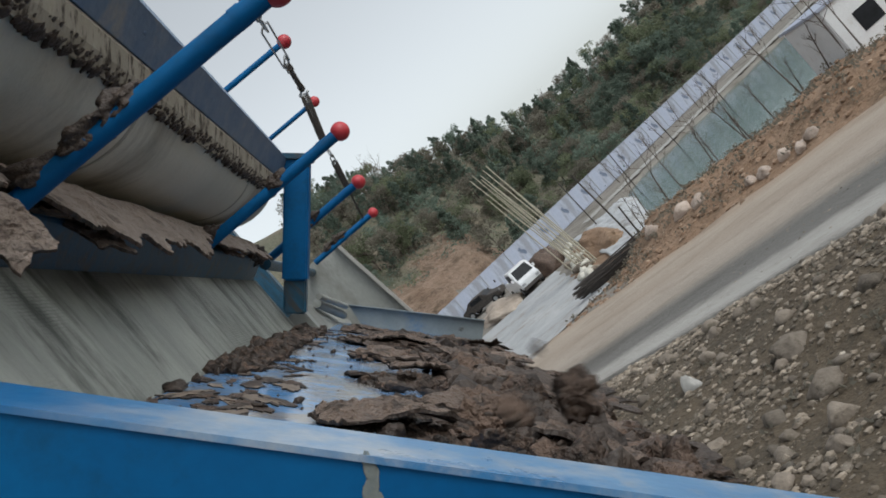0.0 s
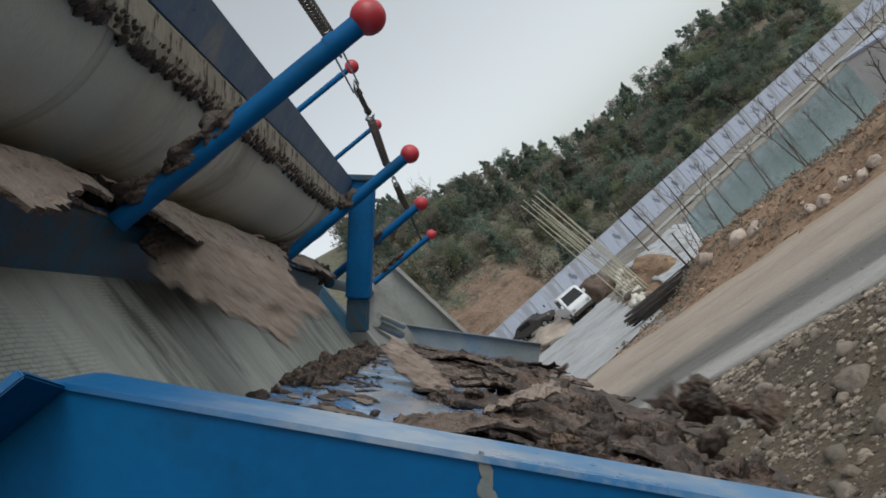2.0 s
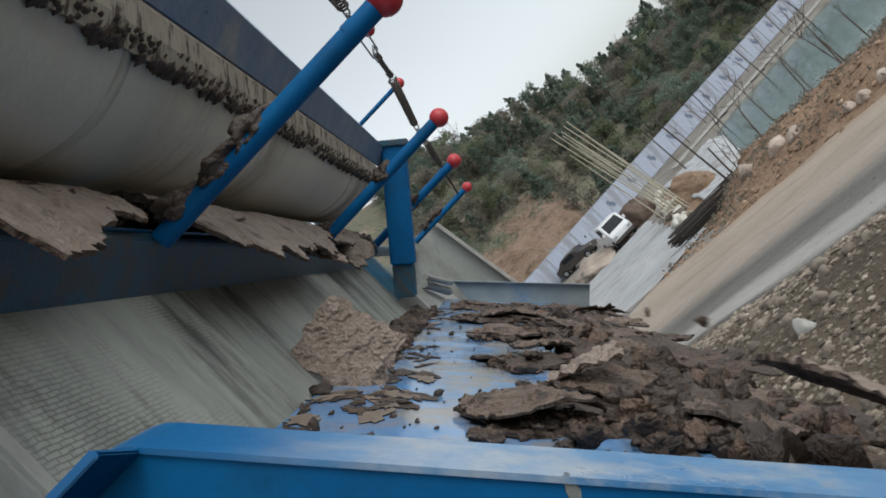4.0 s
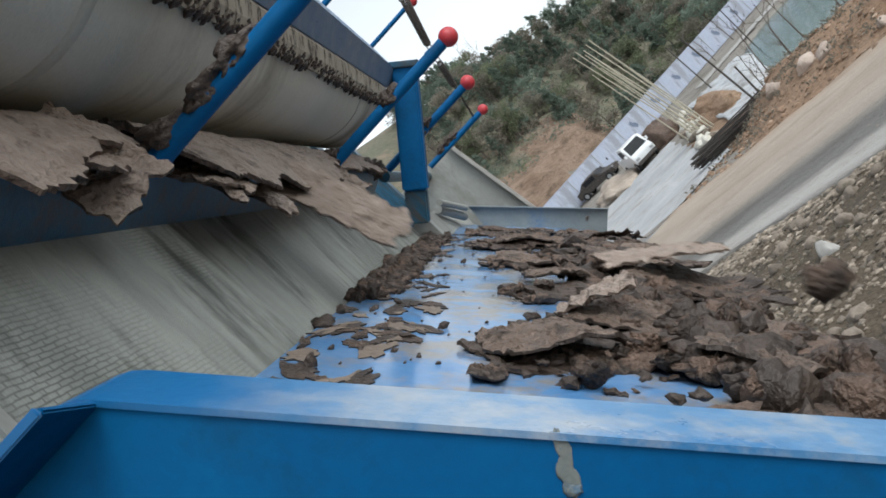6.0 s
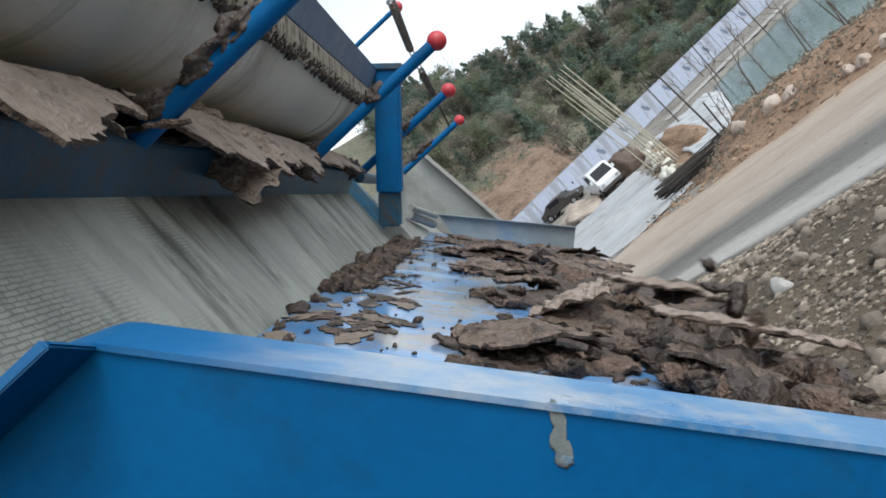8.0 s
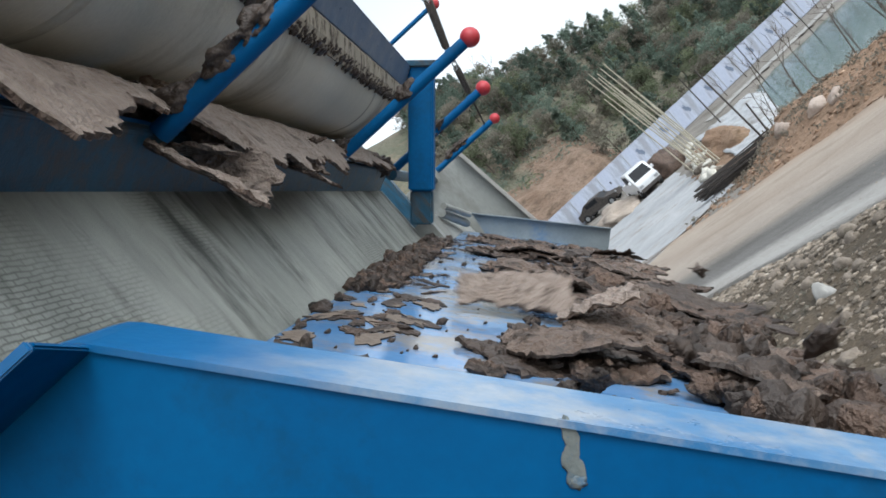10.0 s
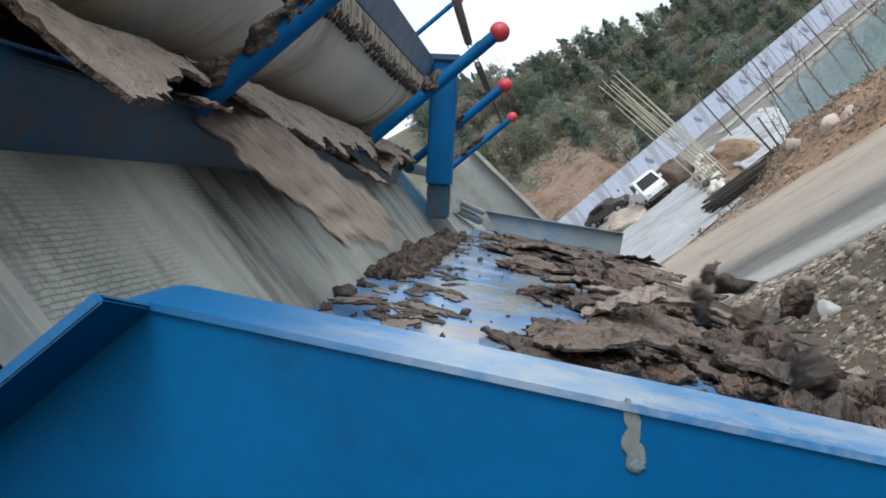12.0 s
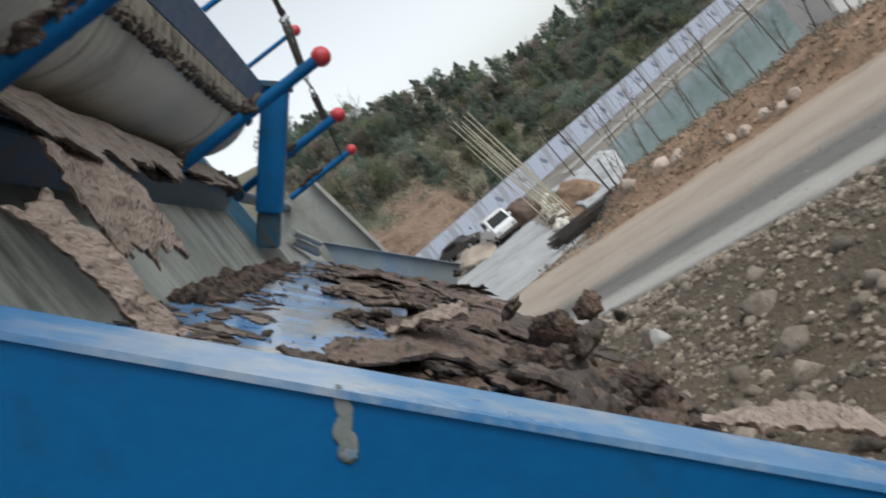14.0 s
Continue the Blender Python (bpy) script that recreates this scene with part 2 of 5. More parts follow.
def worn_track():
    """Tan earth, a grey gravelled wheel lane and a pale edge, run into one another across the lane."""
    m = mat("dusty_track", (0.90, 0.90, 0.90), (1.0, 1.0, 1.0), 2.2, 0.95, 0, 0.8, 16, c=(0.72, 0.70, 0.68), cscale=0.9, camt=(0.50, 0.68), bumpdist=0.04, lane=2.5)
    n, l = m.node_tree.nodes, m.node_tree.links
    bsdf = n["Principled BSDF"]
    co = n.new("ShaderNodeTexCoord")
    cross = n.new("ShaderNodeVectorMath")
    cross.operation = "DOT_PRODUCT"
    cross.inputs[1].default_value = (0.83, 0.56, 0)
    l.new(co.outputs["Object"], cross.inputs[0])
    mp = n.new("ShaderNodeMapping")
    mp.vector_type = "TEXTURE"
    mp.inputs["Rotation"].default_value, mp.inputs["Scale"].default_value = (0, 0, radians(-56)), (5, 1, 1)
    l.new(co.outputs["Object"], mp.inputs[0])
    last = cross.outputs["Value"]
    for scale, amount, source in ((0.55, 0.9, mp.outputs[0]), (3.5, 0.55, co.outputs["Object"])):
        nz = n.new("ShaderNodeTexNoise")
        nz.inputs["Scale"].default_value, nz.inputs["Detail"].default_value, nz.inputs["Roughness"].default_value = scale, 8, 0.7
        l.new(source, nz.inputs["Vector"])
        shift = n.new("ShaderNodeMath")
        shift.operation = "MULTIPLY_ADD"
        shift.inputs[1].default_value = amount
        l.new(nz.outputs["Fac"], shift.inputs[0])
        l.new(last, shift.inputs[2])
        last = shift.outputs[0]
    rng_ = n.new("ShaderNodeMapRange")
    rng_.inputs[1].default_value, rng_.inputs[2].default_value = 10.1, 22.1
    l.new(last, rng_.inputs[0])
    ramp = n.new("ShaderNodeValToRGB")
    stops = ((0.0, (0.30, 0.285, 0.262)), (0.05, (0.37, 0.355, 0.33)), (0.10, (0.34, 0.325, 0.30)), (0.135, (0.155, 0.148, 0.137)), (0.235, (0.130, 0.123, 0.113)), (0.275, (0.20, 0.182, 0.16)), (0.33, (0.315, 0.27, 0.225)),
             (0.45, (0.375, 0.318, 0.265)), (0.60, (0.335, 0.275, 0.22)), (0.80, (0.40, 0.335, 0.272)), (1.0, (0.33, 0.24, 0.17)))
    for k, (at, tone) in enumerate(stops):
        e = ramp.color_ramp.elements[k] if k < 2 else ramp.color_ramp.elements.new(at)
        e.position, e.color = at, (*tone, 1)
    l.new(rng_.outputs[0], ramp.inputs[0])
    mul = n.new("ShaderNodeMix")
    mul.data_type, mul.blend_type = "RGBA", "MULTIPLY"
    mul.inputs[0].default_value = 1.0
    l.new(bsdf.inputs["Base Color"].links[0].from_socket, mul.inputs[6])
    l.new(ramp.outputs[0], mul.inputs[7])
    l.new(mul.outputs[2], bsdf.inputs["Base Color"])
    return m


TRACK = worn_track()
CONC = mat("pale_concrete", (0.315, 0.305, 0.285), (0.41, 0.40, 0.375), 1.4, 0.9, 0, 0.5, 10, c=(0.22, 0.20, 0.172), cscale=1.0, camt=(0.50, 0.68), bumpdist=0.02, lane=2)
APRON = mat("dusty_concrete_yard", (0.31, 0.32, 0.33), (0.43, 0.435, 0.44), 0.5, 0.85, 0, 0.4, 5, c=(0.26, 0.23, 0.195), cscale=0.35, camt=(0.52, 0.66), bumpdist=0.03)
ORANGE = mat("orange_earth", (0.235, 0.145, 0.088), (0.31, 0.21, 0.14), 0.8, 0.95, 0, 1.0, 7, c=(0.15, 0.10, 0.062), cscale=0.7, camt=(0.5, 0.66), bumpdist=0.12)
EARTH = mat("clodded_earth", (0.20, 0.125, 0.078), (0.29, 0.20, 0.14), 2, 0.95, 0, 0.6, 12, c=(0.36, 0.28, 0.21), cscale=1.5, camt=(0.56, 0.62), bumpdist=0.05, vary=0.6, pieces=True)
GRAVEL = mat("loose_gravel", (0.130, 0.104, 0.078), (0.26, 0.22, 0.175), 9, 0.95, 0, 0.4, 60, c=(0.36, 0.33, 0.285), cscale=9, camt=(0.58, 0.68), bumpdist=0.01, vary=1.3, pieces=True)
STONE = mat("pale_stone", (0.140, 0.115, 0.091), (0.225, 0.19, 0.155), 6, 0.9, 0, 0.5, 40, c=(0.09, 0.075, 0.056), cscale=4, vary=0.8, bumpdist=0.02)
BOULDER = mat("pink_boulder", (0.38, 0.305, 0.255), (0.50, 0.42, 0.36), 3, 0.9, 0, 0.5, 20, c=(0.26, 0.20, 0.16), cscale=2, vary=0.3, bumpdist=0.03)
HILL = mat("hillside_undergrowth", (0.095, 0.108, 0.068), (0.155, 0.138, 0.102), 0.12, 0.95, 0, 1.0, 1.6, c=(0.23, 0.175, 0.13), cscale=0.09, camt=(0.52, 0.64), bumpdist=0.5)
CUT = mat("red_brown_cutting", (0.19, 0.125, 0.085), (0.27, 0.195, 0.145), 0.5, 0.95, 0, 1.0, 2.5, (1, 1, 2.5), c=(0.13, 0.09, 0.06), cscale=0.6, camt=(0.5, 0.62), bumpdist=0.4)
DUST = mat("dusty_grey_ground", (0.185, 0.168, 0.145), (0.25, 0.228, 0.20), 0.4, 0.95, 0, 0.8, 4, c=(0.13, 0.115, 0.09), cscale=0.3, camt=(0.5, 0.66), bumpdist=0.08)
# hillside leaf tones, lightened and greyed to carry the distance haze
LEAF = mat("haze_pale_leaves", (0.135, 0.180, 0.145), (0.198, 0.240, 0.192), 0.5, 0.85, 0, 0.2, 5, vary=0.6, spec=0.2)
LEAF_B = mat("haze_pale_olive_leaves", (0.165, 0.196, 0.122), (0.222, 0.238, 0.155), 0.5, 0.85, 0, 0.2, 5, vary=0.5, spec=0.2)
LEAF_C = mat("dry_twigs", (0.205, 0.192, 0.155), (0.275, 0.25, 0.205), 0.5, 0.9, 0, 0.2, 5, vary=0.4, spec=0.2)


def let_light_through(m, share):
    """Leaves that pass part of the daylight on to their shaded side."""
    n, l = m.node_tree.nodes, m.node_tree.links
    bsdf = n["Principled BSDF"]
    thin = n.new("ShaderNodeBsdfTranslucent")
    l.new(bsdf.inputs["Base Color"].links[0].from_socket, thin.inputs["Color"])
    both = n.new("ShaderNodeMixShader")
    both.inputs[0].default_value = share
    l.new(bsdf.outputs[0], both.inputs[1])
    l.new(thin.outputs[0], both.inputs[2])
    l.new(both.outputs[0], n["Material Output"].inputs["Surface"])


for leaf_paint in (LEAF, LEAF_B, LEAF_C):
    let_light_through(leaf_paint, 0.55)
BARK = mat("bark", (0.07, 0.055, 0.045), (0.13, 0.105, 0.085), 5, 0.9, 0, 0.5, 30)
BAMBOO = mat("pale_bamboo", (0.36, 0.33, 0.25), (0.46, 0.42, 0.33), 4, 0.6, 0, 0.2, 30)
FENCE = mat("white_sheet_fence", (0.315, 0.35, 0.445), (0.385, 0.42, 0.51), 0.7, 0.45, 0, 0.1, 10, (1, 1, 0.3), c=(0.25, 0.265, 0.30), cscale=0.6)
MARK = mat("slate_blue_print", (0.10, 0.13, 0.19), (0.15, 0.18, 0.25), 3, 0.5)
WHITE = mat("white_car_paint", (0.62, 0.63, 0.64), (0.68, 0.69, 0.70), 3, 0.3, 0, 0.05, 20, c=(0.5, 0.47, 0.42), cscale=2, camt=(0.58, 0.7))
DARKGLASS = mat("dark_window_glass", (0.012, 0.014, 0.016), (0.02, 0.022, 0.026), 3, 0.3, 0, 0.0, 20, spec=0.15)
TARP = mat("white_plastic_sheet", (0.36, 0.375, 0.39), (0.48, 0.49, 0.50), 1.2, 0.4, 0, 0.5, 9, c=(0.27, 0.25, 0.23), cscale=0.7, bumpdist=0.05)
PIPE = mat("rusty_dark_bars", (0.05, 0.045, 0.042), (0.10, 0.085, 0.075), 6, 0.6, 0.4, 0.2, 40)
SACK = mat("pale_sacks", (0.45, 0.43, 0.37), (0.58, 0.56, 0.50), 3, 0.9, 0, 0.4, 25, vary=0.4)
WATER = mat("pond_water", (0.105, 0.170, 0.168), (0.135, 0.20, 0.192), 0.6, 0.03, 0, 0.32, 2.2, (1, 1, 1), bumpdist=0.08, rough2=0.08)


# ---- building helpers ----
def obj(name, bm, material, smooth=False):
    me = bpy.data.meshes.new(name)
    bm.to_mesh(me)
    bm.free()
    me.materials.append(material)
    if smooth:
        me.polygons.foreach_set("use_smooth", [True] * len(me.polygons))
    return new(name, me)


def part(name, bm, material, parent, label="", smooth=False):
    ob = obj(name, bm, material, smooth)
    ob.parent = parent
    return tagged(ob, label)


def box(bm, x0, x1, y0, y1, z0, z1, m=None, bevel=0.0):
    r = bmesh.ops.create_cube(bm, size=1)
    t = Matrix.Translation(((x0 + x1) / 2, (y0 + y1) / 2, (z0 + z1) / 2)) @ Matrix.Diagonal((x1 - x0, y1 - y0, z1 - z0, 1))
    bmesh.ops.transform(bm, matrix=(m @ t) if m else t, verts=r["verts"])
    if bevel:
        bmesh.ops.bevel(bm, geom=list({e for v in r["verts"] for e in v.link_edges}), offset=bevel, segments=2, affect="EDGES")
    return bm


def prism(bm, section, y0, y1, bevel=0.0):
    """Extrudes a section of (x, z) points along y."""
    a = [bm.verts.new((x, y0, z)) for x, z in section]
    b = [bm.verts.new((x, y1, z)) for x, z in section]
    n = len(section)
    faces = [bm.faces.new(a), bm.faces.new(b[::-1])]
    for i in range(n):
        faces.append(bm.faces.new((a[i], b[i], b[(i + 1) % n], a[(i + 1) % n])))
    bmesh.ops.recalc_face_normals(bm, faces=faces)
    if bevel:
        bmesh.ops.bevel(bm, geom=list({e for f in faces for e in f.edges}), offset=bevel, segments=2, affect="EDGES")
    return bm


def rod(bm, p, q, r0, r1=None, seg=12):
    """A round bar from p to q."""
    p, q = Vector(p), Vector(q)
    d = q - p
    r = bmesh.ops.create_cone(bm, cap_ends=True, segments=seg, radius1=r0, radius2=r0 if r1 is None else r1, depth=d.length)
    bmesh.ops.transform(bm, matrix=Matrix.Translation((p + q) / 2) @ d.to_track_quat("Z", "Y").to_matrix().to_4x4(), verts=r["verts"])
    return bm


def ball(bm, c, r, seg=20):
    s = bmesh.ops.create_uvsphere(bm, u_segments=seg, v_segments=seg // 2, radius=r)
    bmesh.ops.translate(bm, verts=s["verts"], vec=c)
    return bm


def lump(bm, c, size, seed, sub=2, rough=0.35, freq=1.6):
    """A stone or clod: a sphere pushed about by noise, flattened by size (x, y, z)."""
    s = bmesh.ops.create_icosphere(bm, subdivisions=sub, radius=1)
    o = Vector((seed * 7.31 % 97, seed * 3.17 % 89, seed * 1.73 % 83))
    for v in s["verts"]:
        k = 1 + rough * noise.noise(v.co * freq + o) + 0.5 * rough * noise.noise(v.co * freq * 2.7 + o)
        v.co = Vector((v.co.x * size[0], v.co.y * size[1], v.co.z * size[2])) * k + Vector(c)
    return bm


def slab(bm, lx, ly, th, seed, bend=0.0, ring=30, rag=0.30, curl=0.0):
    """A torn cake of mud: ragged outline, uneven faces, bent about its y axis."""
    rng = random.Random(seed)
    o = Vector((rng.random() * 90, rng.random() * 90, rng.random() * 90))
    tops, bots = [], []
    levels = (0.0, 0.45, 0.8, 1.0)
    for k in levels:
        tr, br = [], []
        for i in range(ring if k else 1):
            a = 2 * math.pi * i / ring
            ca, sa = math.cos(a), math.sin(a)
            sq = 1 / max(abs(ca), abs(sa)) ** 0.75
            w = 1 + rag * noise.noise(Vector((ca * 1.6, sa * 1.6, 0)) + o) * 1.6 + rag * 0.75 * noise.noise(Vector((ca * 6, sa * 6, 0)) + o) + rag * 0.5 * rng.uniform(-1, 1) * (k > 0.9)
            w = 1 + (w - 1) * k ** 2
            x, y = k * ca * sq * w * lx / 2, k * sa * sq * w * ly / 2
            h = th * (0.5 + 0.55 * noise.noise(Vector((x * 25, y * 14, 3)) + o)) + th * 0.6 * noise.noise(Vector((x * 60, y * 60, 1)) + o)
            edge = 0.8 if k == 1.0 else 1.0
            z0 = -bend * x * x / max(lx, 0.01) * 4 + curl * y * y / max(ly, 0.01)
            tr.append(bm.verts.new((x, y, z0 + h * edge)))
            br.append(bm.verts.new((x * 0.97, y * 0.97, z0 - th * 0.5 * edge + th * 0.3 * noise.noise(Vector((x * 40, y * 40, 9)) + o))))
        tops.append(tr)
        bots.append(br)
    for rows, flip in ((tops, False), (bots, True)):
        for j in range(len(levels) - 1):
            for i in range(ring):
                i2 = (i + 1) % ring
                f = (rows[0][0], rows[1][i], rows[1][i2]) if j == 0 else (rows[j][i], rows[j + 1][i], rows[j + 1][i2], rows[j][i2])
                bm.faces.new(f[::-1] if flip else f)
    for i in range(ring):
        i2 = (i + 1) % ring
        bm.faces.new((tops[-1][i], bots[-1][i], bots[-1][i2], tops[-1][i2]))
    return bm


def cake(bm, lx, ly, th, seed, nx=9, ny=22, front=0.5, bend=0.1, rough=0.2):
    """A sheet of cake: a plate with torn sides and a ragged front (its +x edge), wrinkled along its length."""
    rng = random.Random(seed)
    o = Vector((rng.random() * 90, rng.random() * 90, rng.random() * 90))
    def torn(v, amp, k):
        return amp * (0.75 * noise.noise(Vector((v * 8, k, 0)) + o) + 0.5 * noise.noise(Vector((v * 26, k, 3)) + o) + 0.4 * noise.noise(Vector((v * 70, k, 6)) + o))
    top, bot = [], []
    for j in range(ny + 1):
        rt, rb = [], []
        for i in range(nx + 1):
            u, v = i / nx * 2 - 1, j / ny * 2 - 1
            x, y = u * lx / 2, v * ly / 2
            x += max(0, u) ** 2 * torn(y, front * lx, 1) - max(0, -u) ** 2 * torn(y, 0.16 * lx, 2)
            y += abs(v) ** 3 * math.copysign(1, v) * torn(x, 0.22 * min(lx, ly), 3 + math.copysign(1, v))
            wr = 0.55 * th * noise.noise(Vector((x * 34, y * 16, 1)) + o) + 0.55 * th * noise.noise(Vector((x * 110, y * 60, 1)) + o) + rough * th * noise.noise(Vector((x * 150, y * 150, 4)) + o)
            z = -bend * x * x / lx * 4 * (1 if x > 0 else 0.3) + 0.010 * noise.noise(Vector((x * 8, y * 12, 5)) + o)
            thin = 1 - 0.55 * max(abs(u), abs(v)) ** 4
            rt.append(bm.verts.new((x, y, z + th * 0.5 * thin + wr)))
            rb.append(bm.verts.new((x, y, z - th * 0.5 * thin + wr * 0.5)))
        top.append(rt)
        bot.append(rb)
    for j in range(ny):
        for i in range(nx):
            bm.faces.new((top[j][i], top[j][i + 1], top[j + 1][i + 1], top[j + 1][i]))
            bm.faces.new((bot[j][i], bot[j + 1][i], bot[j + 1][i + 1], bot[j][i + 1]))
    for j in range(ny):
        bm.faces.new((top[j][0], top[j + 1][0], bot[j + 1][0], bot[j][0]))
        bm.faces.new((top[j][nx], bot[j][nx], bot[j + 1][nx], top[j + 1][nx]))
    for i in range(nx):
        bm.faces.new((top[0][i], bot[0][i], bot[0][i + 1], top[0][i + 1]))
        bm.faces.new((top[ny][i], top[ny][i + 1], bot[ny][i + 1], bot[ny][i]))
    bmesh.ops.recalc_face_normals(bm, faces=bm.faces)
    return bm


# ---- the lie of the land ----
LANE = Vector((0.83, 0.56))


def smooth(a, b, v):
    u = min(1, max(0, (v - a) / (b - a)))
    return u * u * (3 - 2 * u)


def fence_y(x):
    return 69.5 + (x - 3) * 0.566


def pond(x, y):
    """How far inside the pond a place is, in metres; below zero outside."""
    return min(0.83 * x + 0.56 * y - 32.5, (67.0 + (x - 18) * 0.50 - y) * 0.9, (x - 10.8 - (y - 40) * 0.30) * 0.95, 75 - x)


RIDGE = [(-0.6, 24), (-0.2, 20), (0.014, 15.4), (0.108, 11.6), (0.18, 9.4), (0.25, 6.6), (0.33, 6.0), (0.43, 9.0), (0.6, 15), (1.0, 18)]


def ridge(az):
    return float(np.interp(az, [r[0] for r in RIDGE], [r[1] for r in RIDGE]))


def land(x, y):
    z = float(np.interp(y, (-60, 0, 9, 22, 38, 50, 400), (-1.6, -2.2, -3.05, -4.6, -6.1, -6.3, -6.3)))
    q = 0.83 * x + 0.56 * y
    z += 0.9 * smooth(20, 23.5, q) * (1 - smooth(27.5, 32.5, q)) * smooth(6.0, 9.5, x - max(0.0, y - 31) * 0.45) * (1 + 0.5 * noise.noise(Vector((x * 0.35, y * 0.35, 0))))
    if q < 9.6:
        z += (0.10 * noise.noise(Vector((x * 0.7, y * 0.7, 5))) + 0.04 * noise.noise(Vector((x * 2.5, y * 2.5, 5)))) * smooth(9.6, 8.8, q)
        z += 0.12 * smooth(9.4, 8.4, q) * smooth(5.0, 8.0, q)
    z -= 1.4 * smooth(0, 3.0, pond(x, y))
    d = (y - fence_y(x)) * 0.87 - 2.0
    if d > 0 and y > 20:
        az = x / y
        top = ridge(az)
        cut = smooth(0.16, 0.08, az)
        face = 5.0 * cut * smooth(0, 2.5, d + 1.5 * noise.noise(Vector((x * 0.25, 2, 0))))
        rise = face + (top + 6.3 - face) * smooth(2, 46, d) ** 0.85
        z += rise * (1 - 0.5 * smooth(60, 260, d)) + 0.9 * noise.noise(Vector((x * 0.12, y * 0.12, 1))) * smooth(0, 8, d)
    return z


def sheet(name, inside, x0, x1, y0, y1, step, lift, material, label):
    """A laid surface over the ground: the cells of a grid along the lane whose middle lies inside."""
    bm = bmesh.new()
    seen = {}
    for i in range(int((x1 - x0) / step)):
        for j in range(int((y1 - y0) / step)):
            c = [(x0 + (i + a) * step, y0 + (j + b) * step) for a, b in ((0, 0), (1, 0), (1, 1), (0, 1))]
            if inside(c[0][0] + step / 2, c[0][1] + step / 2):
                ring = []
                for x, y in c:
                    key = (round(x, 3), round(y, 3))
                    if key not in seen:
                        seen[key] = bm.verts.new((x, y, land(x, y) + lift))
                    ring.append(seen[key])
                bm.faces.new(ring)
    return tagged(obj(name, bm, material, True), label, kind="structure")


def band(name, q0, q1, s0, s1, lift, material, label, n=60, across=8, wob=0.0, skirt=0.25):
    """A strip of track along the lane, from q0 to q1 across it and s0 to s1 along it, with a turned-down rim."""
    bm = bmesh.new()
    rows = []
    for i in range(n + 1):
        s = s0 + (s1 - s0) * i / n
        row = []
        for j in range(-1, across + 2):
            jj = min(across, max(0, j))
            q = q0 + (q1 - q0) * jj / across
            if jj in (0, across):
                q += wob * noise.noise(Vector((s * 0.5, q0 + jj, 0)))
            x, y = 0.83 * q + 0.56 * s, 0.56 * q - 0.83 * s
            row.append(bm.verts.new((x, y, land(x, y) + (lift if jj == j else -skirt))))
        rows.append(row)
    for a, b in zip(rows, rows[1:]):
        for k in range(len(a) - 1):
            bm.faces.new((a[k], a[k + 1], b[k + 1], b[k]))
    bmesh.ops.recalc_face_normals(bm, faces=bm.faces)
    return tagged(obj(name, bm, material, True), label, kind="structure")


def spread(n, k, size, mid):
    return [mid + size * math.sinh(k * (2 * i / n - 1)) / math.sinh(k) for i in range(n + 1)]


def build_ground():
    xs, ys = spread(230, 6.2, 700, 2.5), spread(250, 6.0, 800, 8)
    verts = [(x, y, land(x, y)) for y in ys for x in xs]
    w = len(xs)
    faces = [(j * w + i, j * w + i + 1, (j + 1) * w + i + 1, (j + 1) * w + i) for j in range(len(ys) - 1) for i in range(w - 1)]
    me = bpy.data.meshes.new("ground")
    me.from_pydata(verts, [], faces)
    for m in (SOIL, HILL, ORANGE, CUT, DUST):
        me.materials.append(m)
    idx = []
    for f in faces:
        x = sum(verts[k][0] for k in f) / 4
        y = sum(verts[k][1] for k in f) / 4
        d = (y - fence_y(x)) * 0.87 - 2.0
        az = x / y if y > 20 else 9
        q = 0.83 * x + 0.56 * y
        wob = 3 * noise.noise(Vector((x * 0.2, y * 0.2, 0)))
        if d > 0 and y > 20:
            idx.append(3 if az < 0.135 and d < 9 + 2 * wob - 30 * max(0, az - 0.09) else 1)
        elif 19.6 < q + 0.2 * wob < 34 and x > 6.5 and y > 5:
            idx.append(2)
        else:
            idx.append(4 if q > 14 else 0)
    me.polygons.foreach_set("material_index", idx)
    me.polygons.foreach_set("use_smooth", [True] * len(faces))
    tagged(new("ground", me), "stony brown soil falling away to a wooded hill", kind="structure")


def build_tracks():
    band("road", 9.5, 20.3, -30, 30, 0.06, TRACK, "dusty tan earth track with a grey wheel lane and pale edge", 160, 40, 0.35)
    bm = bmesh.new()
    bmesh.ops.create_grid(bm, x_segments=2, y_segments=2, size=45)
    bmesh.ops.translate(bm, verts=bm.verts, vec=(52, 50, -6.62))
    tagged(obj("water", bm, WATER), "green-blue pond water with a rippled surface", kind="structure")
    # concrete path along the far bank
    def path(x, y):
        e = 67.7 + (x - 18) * 0.50
        return e < y < e + 2.4 and x > 16
    sheet("pavement.002", path, 14, 90, 55, 96, 0.6, 0.06, CONC, "pale concrete path along the far bank")


# ---- the machine ----
FLOOR_TOP = (-0.318, 0.138)      # where the chute floor meets the belt
SLOPE = radians(48)
DOWN = Vector((math.cos(SLOPE), 0, -math.sin(SLOPE)))
UP = Vector((math.sin(SLOPE), 0, math.cos(SLOPE)))
RUN = 0.60                       # length of the chute floor down the slope


def on_floor(s, y, h=0.0):
    """The place s metres down the chute floor, h above it."""
    return Vector((FLOOR_TOP[0], y, FLOOR_TOP[1])) + DOWN * s + UP * h


def thing(name, label, category, at=(0, 0, 0), group=""):
    e = new(name)
    e.location = at
    e.empty_display_size = 0.1
    return tagged(e, label, category, group)


def askew(bm):
    """The roller, its beam and their strip run half a degree off the line of the chute."""
    for v in bm.verts:
        v.co.x += 0.0095 * (v.co.y - 2.75)
    return bm


